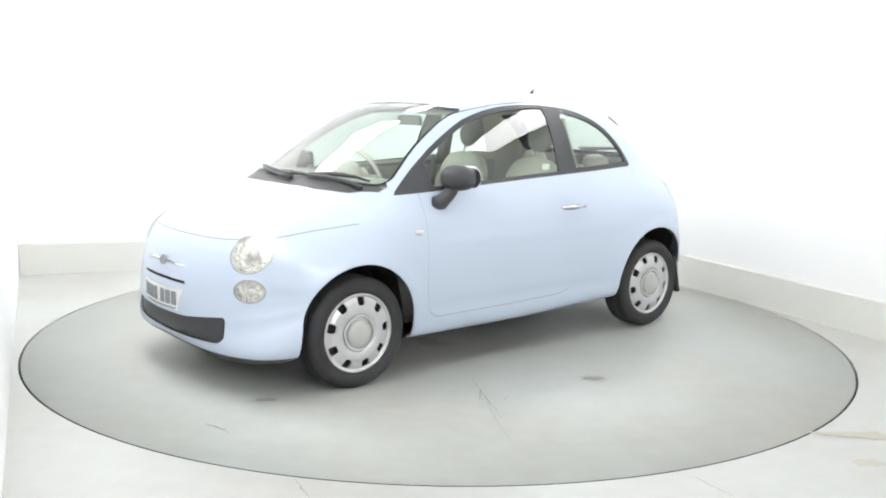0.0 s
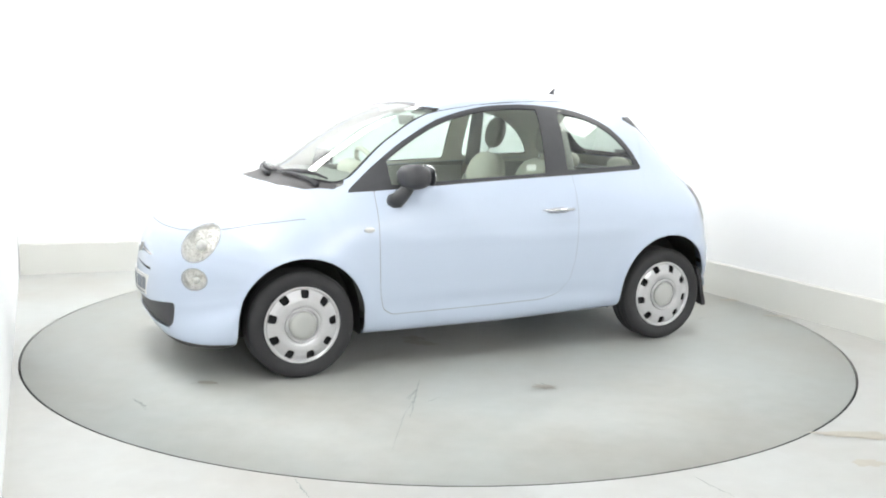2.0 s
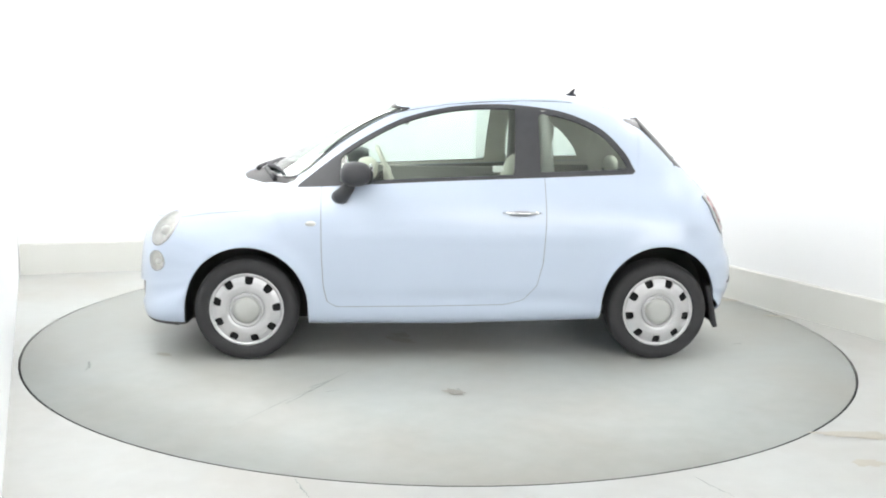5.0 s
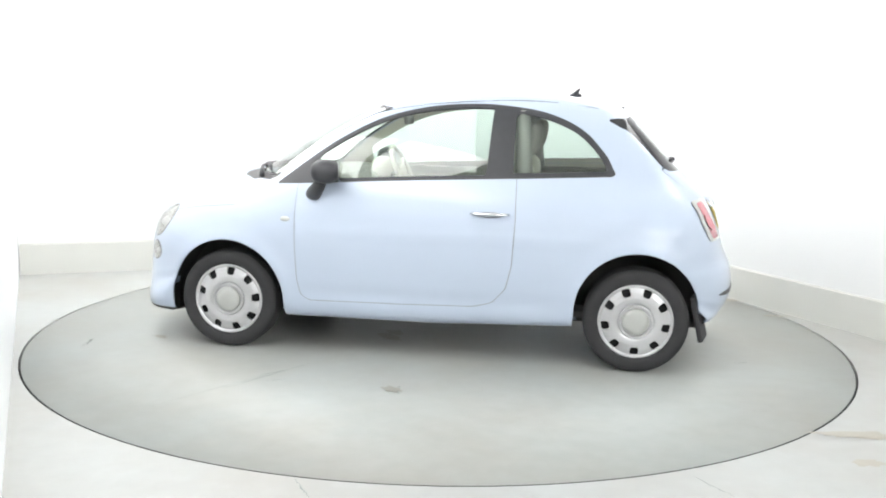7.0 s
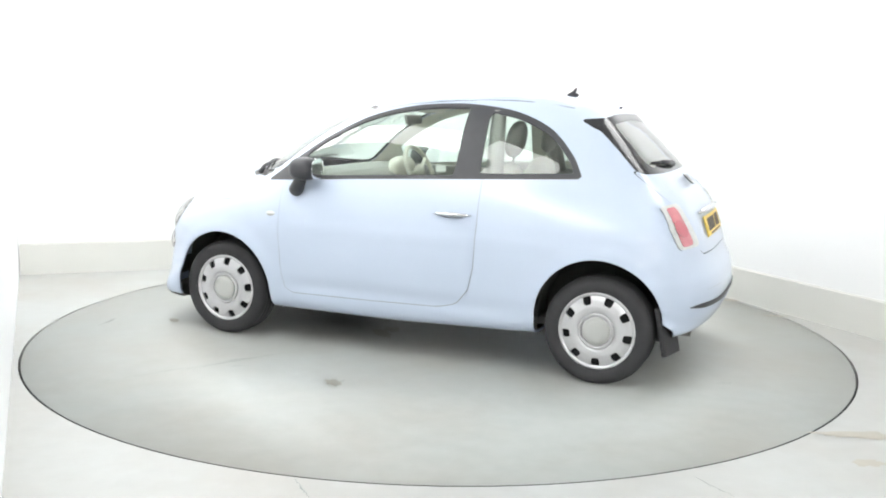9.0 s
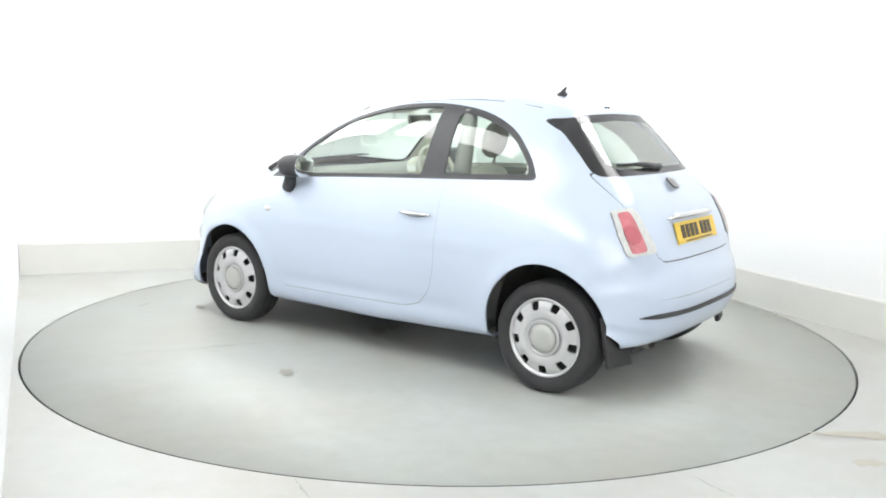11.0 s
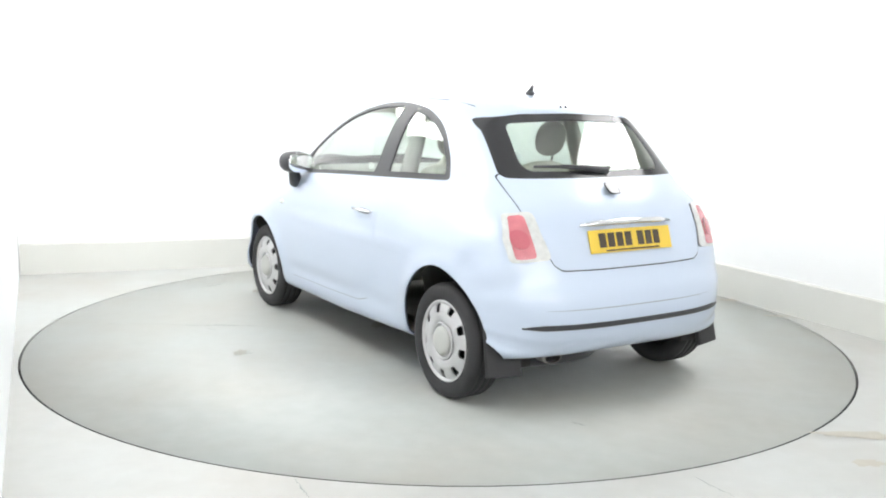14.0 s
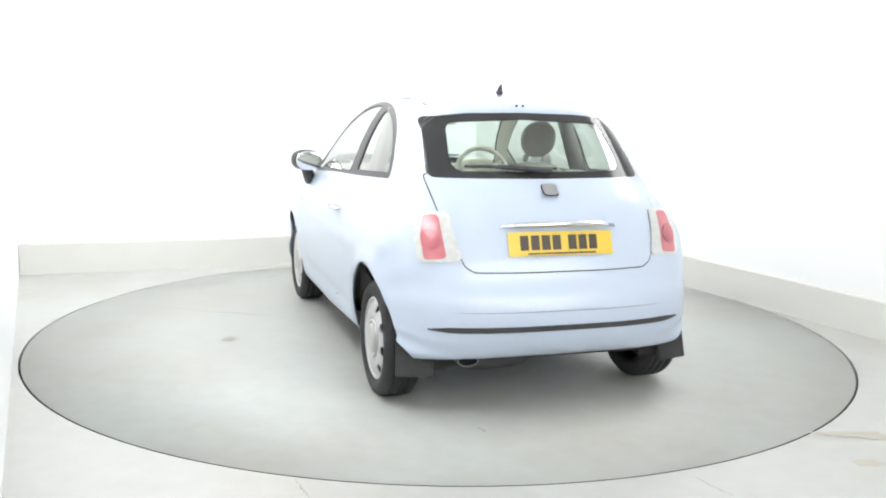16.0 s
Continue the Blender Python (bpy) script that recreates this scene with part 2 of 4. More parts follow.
floor_ring()
bm = bmesh.new()
cs = [bm.verts.new((*(q * 1.04), ROOM_H)) for q in corners] + [bm.verts.new((*(q * 1.04), ROOM_H + 0.1)) for q in corners]
for f in ((0, 1, 2, 3), (7, 6, 5, 4), (0, 4, 5, 1), (1, 5, 6, 2), (2, 6, 7, 3), (3, 7, 4, 0)):
    bm.faces.new([cs[i] for i in f])
bmesh.ops.recalc_face_normals(bm, faces=bm.faces)
tagged(part("ceiling", bm, WALL, None, "", False), "plain white ceiling above the added light panels", "ceiling", "", "structure")


# panels added out of view; number, place and tilt set by brightness
def unseen_panel():
    root = new("added_light_panel")
    bm = bmesh.new()
    for lo, hi in (((-0.9, -0.34, -0.08), (0.9, -0.30, 0)), ((-0.9, 0.30, -0.08), (0.9, 0.34, 0)),
                   ((-0.9, -0.30, -0.08), (-0.86, 0.30, 0)), ((0.86, -0.30, -0.08), (0.9, 0.30, 0))):
        box(bm, lo, hi, 0.004)
    box(bm, (-0.86, -0.30, -0.02), (0.86, 0.30, 0.0))
    part("frame", bm, IVORY, root, "white metal frame", False)
    for x in (-0.7, 0.7):
        part("hanger", tube([(x, 0, 0.0), (x, 0, 0.22)], 0.012, 8), IVORY, root)
    part("diffuser", box_bm((-0.86, -0.30, -0.07), (0.86, 0.30, -0.05)), LAMP, root, "glowing white diffuser", False)
    return tagged(root, "bright white light panel added out of view", "light panel", "studio light panels")


cl = unseen_panel()
spots = []
for side, tilt, places in ((-1, 35, (-1.6, 0.3, 2.2)), (1, 38, (-1.3, 0.9))):
    for along in places:
        q = unit(24.5) * (side * 2.05) + unit(-65.5) * along
        spots.append(pose(q[0], q[1], 2.92, 0, 0, 24.5) @ pose(0, 0, 0, 0, side * tilt, 0) @ pose(0, 0, 0, 0, 0, 90))
# the last two rows are added behind the camera to brighten the near side
for along, turn, height, places in ((-2.0, -25, 2.92, (-1.05, 1.05)), (6.0, 70, 2.6, (-1.0, 1.0)), (7.0, 75, 2.1, (-0.9, 1.1))):
    for across in places:
        q = unit(24.5) * across + unit(-65.5) * along
        spots.append(pose(q[0], q[1], height, 0, 0, 24.5) @ pose(0, 0, 0, turn, 0, 0))
for k, m in enumerate(spots):
    if k == 0:
        cl.matrix_basis = m
    else:
        copy_thing(cl, m)

# ---- turntable ----
turntable = new("turntable")
tagged(turntable, "large round painted steel turntable flush with the floor", "turntable")
part("table_disc", lathe([(0.0, 0.0), (1.2, 0.0), (TABLE_R - 0.004, 0.0), (TABLE_R - 0.003, -0.05), (0, -0.05)], 180), TABLE, turntable).matrix_basis = pose(0, 0, 0, 90, 0, 0)
# edge coloured dark so that the gap reads as a shaded line
part("table_edge", lathe([(TABLE_R - 0.003, -0.0015), (TABLE_R, -0.003), (TABLE_R, -0.048), (TABLE_R - 0.003, -0.048)], 180), GAPSHADE, turntable, "edge of the turntable, coloured dark as the shade in the gap").matrix_basis = pose(0, 0, 0, 90, 0, 0)



def crack(points, width, parent, seed, z=0.0012):
    """A thin uneven dark line in the paint."""
    rnd = random.Random(seed)
    P = np.array(curve2(points))
    bm = bmesh.new()
    rows = []
    for i, q in enumerate(P):
        d = P[min(i + 1, len(P) - 1)] - P[max(i - 1, 0)]
        n = np.array((-d[1], d[0])) / (np.linalg.norm(d) + 1e-9)
        w = width * (0.35 + 0.65 * rnd.random()) * (0.3 + 0.7 * math.sin(math.pi * (i + 0.5) / len(P)))
        c = q + n * width * (rnd.random() - 0.5) * 2
        rows.append((bm.verts.new((*(c + n * w), z)), bm.verts.new((*(c - n * w), z))))
    for A, B in zip(rows, rows[1:]):
        bm.faces.new((A[0], B[0], B[1], A[1]))
    bmesh.ops.recalc_face_normals(bm, faces=bm.faces)
    for f in bm.faces:
        if f.normal.z < 0:
            f.normal_flip()
    return part("floor_crack", bm, CRACK, parent, "thin dark scuff line in the paint", False)


def curve2(points, per=9):
    P = [np.array(q, float) for q in points]
    return [a + (b - a) * k / per for a, b in zip(P, P[1:]) for k in range(per)] + [P[-1]]


def scuff(c, r, parent, seed, mat):
    """A worn patch with a ragged outline."""
    z = 0.0020 + 0.0006 * (seed % 20)
    rnd = random.Random(seed)
    bm = bmesh.new()
    n = 26
    off = rnd.random() * 9
    vs = []
    for k in range(n):
        a = 2 * math.pi * k / n
        rr = 0.55 + 0.75 * abs(noise.noise((math.cos(a) * 1.7 + off, math.sin(a) * 1.7, off)))
        vs.append(bm.verts.new((c[0] + r[0] * rr * math.cos(a), c[1] + r[1] * rr * math.sin(a), z)))
    bm.faces.new(vs)
    return part("worn_patch", bm, mat, parent, "faint worn patch in the paint", False)


crack([(0.182, -1.115), (0.235, -1.388), (0.295, -1.67)], 0.004, turntable, 0)
crack([(0.174, -1.067), (0.235, -1.386), (0.263, -1.671), (0.335, -2.078)], 0.0022, turntable, 1)
crack([(-1.034, -1.823), (-0.958, -1.869), (-0.89, -1.947)], 0.005, turntable, 2)
crack([(0.793, -0.966), (0.885, -1.041)], 0.005, turntable, 3)
crack([(0.206, -1.268), (0.216, -1.427)], 0.005, turntable, 4)
crack([(0.79, -0.959), (0.88, -1.035)], 0.006, turntable, 5)
crack([(0.757, -0.989), (0.845, -1.011)], 0.007, turntable, 6)
crack([(0.199, -1.418), (0.215, -1.265)], 0.005, turntable, 7)
crack([(0.306, -1.445), (0.353, -1.335)], 0.004, turntable, 8)
crack([(1.608, 0.823), (1.647, 0.893)], 0.006, turntable, 9)
crack([(-0.9, -1.522), (-0.801, -1.473)], 0.006, turntable, 10)
crack([(-1.02, -1.839), (-0.918, -1.904)], 0.008, turntable, 11)
scuff((-0.075, -0.296), (0.1, 0.06), turntable, 0, WORN)
scuff((-0.057, -0.383), (0.09, 0.05), turntable, 1, WORN)
scuff((-0.011, -0.392), (0.12, 0.07), turntable, 2, WORN)
scuff((0.816, -1.023), (0.07, 0.05), turntable, 5, WORN)
scuff((-0.823, -1.5), (0.07, 0.04), turntable, 6, WORN)
floor_ob = bpy.data.objects["floor"]
crack([(-0.544, -2.396), (-0.496, -2.497), (-0.458, -2.574)], 0.004, floor_ob, 40)
crack([(1.006, -2.294), (1.058, -2.399), (1.112, -2.488)], 0.004, floor_ob, 41)
scuff((1.771, -2.127), (0.1, 0.05), floor_ob, 60, RUST)
scuff((1.857, -1.797), (0.22, 0.06), floor_ob, 61, RUST)
scuff((2.213, 1.051), (0.16, 0.05), floor_ob, 62, RUST)
scuff((2.332, 0.546), (0.12, 0.03), floor_ob, 63, RUST)

# ---- the car: surface from a side outline, a spine and a width ----
# outline knots from the front skirt over the roof to the tail: x, z, spine x, roundness
SPINE_Z = 0.52
OUT = [
    (1.56, 0.160, 1.14, 9.0), (1.735, 0.170, 1.14, 5.2), (1.82, 0.25, 1.14, 3.1), (1.845, 0.36, 1.14, 2.55), (1.845, 0.47, 1.14, 2.4), (1.83, 0.58, 1.14, 2.4), (1.795, 0.68, 1.14, 2.4),
    (1.74, 0.760, 1.139, 2.45), (1.62, 0.846, 1.12, 2.6), (1.42, 0.930, 1.06, 2.9), (1.22, 0.986, 0.98, 3.3),
    (1.11, 1.010, 0.90, 3.6), (1.045, 1.046, 0.84, 3.8), (0.92, 1.126, 0.74, 4.0), (0.80, 1.200, 0.64, 4.3), (0.64, 1.293, 0.50, 4.7), (0.42, 1.392, 0.34, 5.2),
    (0.22, 1.444, 0.20, 5.6), (0.0, 1.472, 0.0, 6.0), (-0.30, 1.490, -0.30, 6.2), (-0.65, 1.485, -0.6, 6.2),
    (-0.92, 1.450, -0.82, 6.0), (-1.045, 1.412, -0.92, 5.6), (-1.09, 1.37, -0.97, 6.0), (-1.20, 1.26, -1.02, 5.8), (-1.355, 1.095, -1.08, 5.2),
    (-1.475, 0.98, -1.12, 4.5), (-1.56, 0.865, -1.139, 3.6), (-1.615, 0.74, -1.14, 3.4), (-1.65, 0.64, -1.14, 3.2), (-1.69, 0.555, -1.14, 3.1), (-1.707, 0.46, -1.14, 3.0),
    (-1.69, 0.36, -1.14, 3.2), (-1.63, 0.285, -1.14, 4.0), (-1.50, 0.25, -1.14, 8.5),
]


def catmull(rows, per):
    P = np.array(rows, float)
    P = np.vstack([2 * P[0] - P[1], P, 2 * P[-1] - P[-2]])
    out = []
    for i in range(1, len(P) - 2):
        a, b, c, d = P[i - 1:i + 3]
        for k in range(per):
            t = k / per
            out.append(0.5 * ((2 * b) + (c - a) * t + (2 * a - 5 * b + 4 * c - d) * t * t + (3 * b - a - 3 * c + d) * t ** 3))
    out.append(P[-2])
    return np.array(out)


def smooth(a, b, x):
    t = np.clip((x - a) / (b - a), 0, 1)
    return t * t * (3 - 2 * t)


WZ = [(0.15, 0.772), (0.28, 0.786), (0.40, 0.798), (0.55, 0.808), (0.68, 0.812), (0.80, 0.802), (0.92, 0.769), (1.00, 0.730), (1.07, 0.700), (1.20, 0.660), (1.35, 0.612), (1.55, 0.545)]
HUBS = (1.15, -1.15)
HUB_Z = 0.283


def arch_sd(x, z, hx):
    """Distance to the wheel arch: a half circle that opens straight downwards."""
    cz = 0.302 if hx > 0 else 0.326
    up = np.maximum(z - cz, 0)
    down = np.minimum(z - cz, 0)
    return np.hypot(x - hx, up) - 0.333 + 0.05 * down


def half_width(x, z):
    zz, ww = np.array(WZ).T
    # smooth the broken line by averaging a few shifted reads
    w = sum(np.interp(z + o, zz, ww) for o in (-0.04, -0.02, 0, 0.02, 0.04)) / 5
    # cabin narrows a little towards the tail and the nose
    w = w - 0.05 * smooth(-0.5, -1.3, x) * smooth(0.75, 1.05, z) - 0.03 * smooth(0.5, 1.2, x) * smooth(0.8, 1.0, z)
    for hx in HUBS:
        w = w + 0.014 * np.exp(-(arch_sd(x, z, hx) / 0.06) ** 2) * smooth(0.22, 0.50, z)
    # soft waist crease along door and quarter panel
    w = w + 0.005 * np.exp(-((z - 0.705) / 0.020) ** 2) * smooth(-1.0, -0.8, x) * smooth(0.75, 0.5, x)
    # hollow above the sill between the wheels
    w = w - 0.007 * np.exp(-((z - 0.35) / 0.045) ** 2) * (1 - smooth(0.55, 0.8, np.abs(x)))
    return w


def body_surface(per=11, nr=58):
    S = catmull(OUT, per)
    S[:, 2] = np.minimum.accumulate(np.clip(S[:, 2], -1.14, 1.14))
    spine = np.unique(np.round(S[:, 2], 6))
    under = np.stack([spine * 1.3, 0.185 + 0.045 * np.clip(-spine, 0, 1) - 0.03 * np.clip(spine - 0.8, 0, 1), spine, 12.0 - 1.3 * np.abs(spine) ** 6], -1)
    S = np.concatenate([S, under])
    S[:, 2] = np.round(S[:, 2], 6)
    ns = len(S)
    q = np.linspace(0, 1, nr)
    r = 1 - (1 - q) ** 2.2
    x = S[:, None, 2] + r[None] * (S[:, None, 0] - S[:, None, 2])
    z = SPINE_Z + r[None] * (S[:, None, 1] - SPINE_Z)
    nn = S[:, None, 3]
    h = np.maximum(0, 1 - r[None] ** nn) ** (1 / nn)
    y = half_width(x, z) * h
    P = np.stack([x, y, z], -1)
    Pm = P * np.array((1, -1, 1))
    grid = np.concatenate([P, Pm[:, ::-1][:, 1:]], 1)  # spine, silhouette, spine on the far side
    m = grid.shape[1]
    V = grid.reshape(-1, 3)
    i, j = np.meshgrid(np.arange(ns), np.arange(m - 1), indexing="ij")
    a, b = i * m + j, i * m + j + 1
    c, d = ((i + 1) % ns) * m + j + 1, ((i + 1) % ns) * m + j
    F = np.concatenate([np.stack([a, b, c], -1).reshape(-1, 3), np.stack([a, c, d], -1).reshape(-1, 3)])
    # weld
    key = np.round(V * 5e3).astype(np.int64)
    _, first_i, inv = np.unique(key, axis=0, return_index=True, return_inverse=True)
    inv = inv.reshape(-1)
    V = V[first_i]
    F = inv[F]
    F = F[(F[:, 0] != F[:, 1]) & (F[:, 1] != F[:, 2]) & (F[:, 0] != F[:, 2])]
    fn = np.cross(V[F[:, 1]] - V[F[:, 0]], V[F[:, 2]] - V[F[:, 0]])
    N = np.zeros_like(V)
    for k in range(3):
        np.add.at(N, F[:, k], fn)
    if (N[:, 1] * V[:, 1]).sum() < 0:
        F = F[:, ::-1].copy()
        N = -N
    N /= np.linalg.norm(N, axis=1, keepdims=True) + 1e-12
    return V, N, F


def split(mesh, g):
    """The mesh cut along g = 0: the parts with g below and above zero."""
    V, N, F = mesh
    g = np.where(np.abs(g) < 1e-7, 1e-7, g)
    s = (g < 0)[F]
    cnt = s.sum(1)
    ins, outs = [F[cnt == 3]], [F[cnt == 0]]
    ev = {}
    V2, N2 = [], []
    base = len(V)
    for lone, target, other in ((1, ins, outs), (2, outs, ins)):
        T = F[cnt == lone]
        if not len(T):
            continue
        want = s[cnt == lone] if lone == 1 else ~s[cnt == lone]
        k = want.argmax(1)
        rows = np.arange(len(T))
        v0, v1, v2 = T[rows, k], T[rows, (k + 1) % 3], T[rows, (k + 2) % 3]
        cut = []
        for u in (v1, v2):
            t = g[v0] / (g[v0] - g[u])
            idx = base + sum(len(a) for a in V2)
            V2.append(V[v0] + (V[u] - V[v0]) * t[:, None])
            nn = N[v0] + (N[u] - N[v0]) * t[:, None]
            N2.append(nn / (np.linalg.norm(nn, axis=1, keepdims=True) + 1e-12))
            cut.append(idx + rows)
        a, b = cut
        target.append(np.stack([v0, a, b], 1))
        other.append(np.stack([a, v1, v2], 1))
        other.append(np.stack([a, v2, b], 1))
    VV = np.concatenate([V] + V2)
    NN = np.concatenate([N] + N2)
    return tidy(VV, NN, np.concatenate(ins)), tidy(VV, NN, np.concatenate(outs))


def tidy(V, N, F):
    if not len(F):
        return V[:0], N[:0], F
    used, inv = np.unique(F, return_inverse=True)
    V, N, F = V[used], N[used], inv.reshape(F.shape)
    key = np.round(V * 1e5).astype(np.int64)
    _, fi, inv = np.unique(key, axis=0, return_index=True, return_inverse=True)
    inv = inv.reshape(-1)
    V, N, F = V[fi], N[fi], inv[F]
    F = F[(F[:, 0] != F[:, 1]) & (F[:, 1] != F[:, 2]) & (F[:, 0] != F[:, 2])]
    return V, N, F


def poly_sd(px, py, poly, rnd=0.0):
    """Signed distance to a closed polygon, negative inside, with corners rounded by rnd."""
    P = np.array(poly, float)
    if rnd:
        P = inset(P, rnd)
    d = np.full(px.shape, 1e9)
    inside = np.zeros(px.shape, bool)
    for a, b in zip(P, np.roll(P, -1, 0)):
        ex, ey = b - a
        wx, wy = px - a[0], py - a[1]
        t = np.clip((wx * ex + wy * ey) / (ex * ex + ey * ey + 1e-15), 0, 1)
        d = np.minimum(d, np.hypot(wx - t * ex, wy - t * ey))
        c = ((a[1] > py) != (b[1] > py)) & (px < (b[0] - a[0]) * (py - a[1]) / (b[1] - a[1] + 1e-15) + a[0])
        inside ^= c
    return np.where(inside, -d, d) - rnd


def inset(P, r):
    area = 0.5 * np.sum(P[:, 0] * np.roll(P[:, 1], -1) - np.roll(P[:, 0], -1) * P[:, 1])
    sgn = 1 if area > 0 else -1
    out = []
    n = len(P)
    for i in range(n):
        a, b, c = P[i - 1], P[i], P[(i + 1) % n]
        d1, d2 = (b - a) / np.linalg.norm(b - a), (c - b) / np.linalg.norm(c - b)
        n1, n2 = sgn * np.array((-d1[1], d1[0])), sgn * np.array((-d2[1], d2[0]))
        bis = n1 + n2
        out.append(b + bis * r / max(0.3, 1 + n1 @ n2))
    return np.array(out)


def curve(points, per=8):
    """A smooth open line through points."""
    P = np.array(points, float)
    Q = np.vstack([2 * P[0] - P[1], P, 2 * P[-1] - P[-2]])
    out = []
    for i in range(1, len(Q) - 2):
        a, b, c, d = Q[i - 1:i + 3]
        for k in range(per):
            t = k / per
            out.append(0.5 * ((2 * b) + (c - a) * t + (2 * a - 5 * b + 4 * c - d) * t * t + (3 * b - a - 3 * c + d) * t ** 3))
    out.append(P[-1])
    return [tuple(q) for q in out]


car = new("car")
tagged(car, "pale blue three-door small hatchback with silver hubcaps on a turntable", "car")

body = body_surface()
WHOLE = body


def on_body(x, y, lift):
    """The place on the upper skin at x, y, raised by lift."""
    V, N, _ = WHOLE
    d = np.hypot(V[:, 0] - x, V[:, 1] - y) + np.where((N[:, 2] > 0.15) & (V[:, 2] > 0.7), 0, 9)
    near = np.argsort(d)[:4]
    w = 1 / (d[near] + 1e-4)
    return (x, y, float((V[near, 2] * w).sum() / w.sum()) + lift)



# side outlines in x, z
DLO_TOP = curve([(0.880, 0.958), (0.70, 1.100), (0.52, 1.222), (0.30, 1.333), (0.05, 1.399), (-0.20, 1.422), (-0.42, 1.414), (-0.635, 1.378), (-0.82, 1.296), (-0.947, 1.172), (-1.010, 1.064)])
DLO = DLO_TOP + curve([(-0.995, 1.048), (-0.5, 1.026), (0.2, 0.992), (0.880, 0.950)])
DOOR = [(0.750, 0.955), (0.745, 0.60), (0.735, 0.42), (0.715, 0.335), (0.665, 0.303), (0.15, 0.308), (-0.27, 0.318), (-0.375, 0.345), (-0.448, 0.43), (-0.478, 0.56), (-0.49, 0.80), (-0.485, 1.03), (-0.45, 1.41), (0.3, 1.34), (0.5, 1.22)]


def side_sd(V, poly, rnd=0.0):
    return poly_sd(V[:, 0], V[:, 2], poly, rnd)


def line_z(V, pts):
    xs, zs = np.array(sorted(pts)).T
    return np.interp(V[:, 0], xs, zs)


def shifted(mesh, d):
    V, N, F = mesh
    return V + N * (d[:, None] if isinstance(d, np.ndarray) else d), N, F


# wheel arches go through the lower body
for hx in HUBS:
    V = body[0]
    g = np.maximum(arch_sd(V[:, 0], V[:, 2], hx), 0.50 - np.abs(V[:, 1]))
    hole, body = split(body, g)

# the rear bumper's lower corners are cut away beside the mud flaps
V = body[0]
hole, body = split(body, np.maximum(np.maximum(0.655 + 0.95 * (V[:, 2] - 0.253) - np.abs(V[:, 1]), V[:, 0] + 1.38), V[:, 2] - 0.40))

# windscreen and rear window in y, z
WS = [(0.635, 0.992), (0.578, 1.131), (0.527, 1.262), (0.470, 1.392), (0.25, 1.422), (0.0, 1.428), (-0.25, 1.422), (-0.470, 1.392), (-0.527, 1.262), (-0.578, 1.131), (-0.635, 0.992), (-0.35, 1.022), (0.0, 1.032), (0.35, 1.022)]
RW = [(0.560, 1.080), (0.512, 1.355), (0.30, 1.378), (0.0, 1.384), (-0.30, 1.378), (-0.512, 1.355), (-0.560, 1.080), (0.0, 1.075)]
RWI = [(0.45, 1.112), (0.415, 1.335), (0.0, 1.352), (-0.415, 1.335), (-0.45, 1.112), (0.0, 1.107)]


def ws_sd(V, poly, rnd):
    return np.maximum(poly_sd(V[:, 1], V[:, 2], poly, rnd), np.maximum(0.12 - V[:, 0], V[:, 0] - 1.09))


def rw_sd(V, poly, rnd):
    return np.maximum(poly_sd(V[:, 1], V[:, 2], poly, rnd), V[:, 0] + 0.95)


screen, body = split(body, ws_sd(body[0], WS, 0.025))
rear, body = split(body, rw_sd(body[0], RW, 0.03))
inner, border = split(screen, ws_sd(screen[0], WS, 0.025) + 0.008)
part_np("windscreen", shifted(inner, -0.004), GLASS, car, "clear raked windscreen").visible_shadow = False
part_np("windscreen_border", shifted(border, -0.002), GLOSSBLACK, car, "black windscreen surround", 0.006)
inner, border = split(rear, rw_sd(rear[0], RWI, 0.05))
part_np("rear_window", shifted(inner, -0.003), GLASS, car, "tinted tailgate glass").visible_shadow = False
part_np("rear_window_border", shifted(border, -0.001), GLOSSBLACK, car, "black ceramic border of the tailgate glass", 0.006)

# black cowl below the windscreen
COWL = [(1.235, 0.0), (1.228, 0.2), (1.185, 0.4), (1.07, 0.55), (0.945, 0.640), (0.88, 0.635), (0.90, 0.0), (0.88, -0.635), (0.945, -0.640), (1.07, -0.55), (1.185, -0.4), (1.228, -0.2)]
g = np.maximum(poly_sd(body[0][:, 0], body[0][:, 1], COWL, 0.01), 0.93 - body[0][:, 2])
cowl, body = split(body, g)
part_np("cowl", shifted(cowl, -0.006), COWLGREY, car, "grey plastic cowl below the windscreen", 0.006)


def lamp_sd(V, sgn, ca, cz, ra, rz, tilt):
    a = -0.62 * V[:, 0] + 0.78 * sgn * V[:, 1] - ca
    b = V[:, 2] - cz
    c, s = math.cos(tilt), math.sin(tilt)
    e = np.sqrt(((a * c + b * s) / ra) ** 2 + ((-a * s + b * c) / rz) ** 2)
    return np.maximum((e - 1) * min(ra, rz), np.maximum(1.3 - V[:, 0], 0.2 - sgn * V[:, 1]))


BONNET = ((0.95, 0.835), (1.15, 0.822), (1.36, 0.798), (1.52, 0.768), (1.69, 0.748), (1.85, 0.752))
TAIL = [(0.640, 0.925), (0.512, 0.938), (0.502, 0.84), (0.474, 0.727), (0.660, 0.716), (0.668, 0.82)]
TAIL_RED = [(0.622, 0.914), (0.556, 0.922), (0.552, 0.84), (0.544, 0.737), (0.636, 0.728), (0.641, 0.82)]
GATE = [(0.575, 1.10), (0.558, 0.944), (0.515, 0.805), (0.468, 0.700), (0.425, 0.674), (0.2, 0.670), (-0.2, 0.670), (-0.425, 0.674), (-0.468, 0.700), (-0.515, 0.805), (-0.558, 0.944), (-0.575, 1.10)]

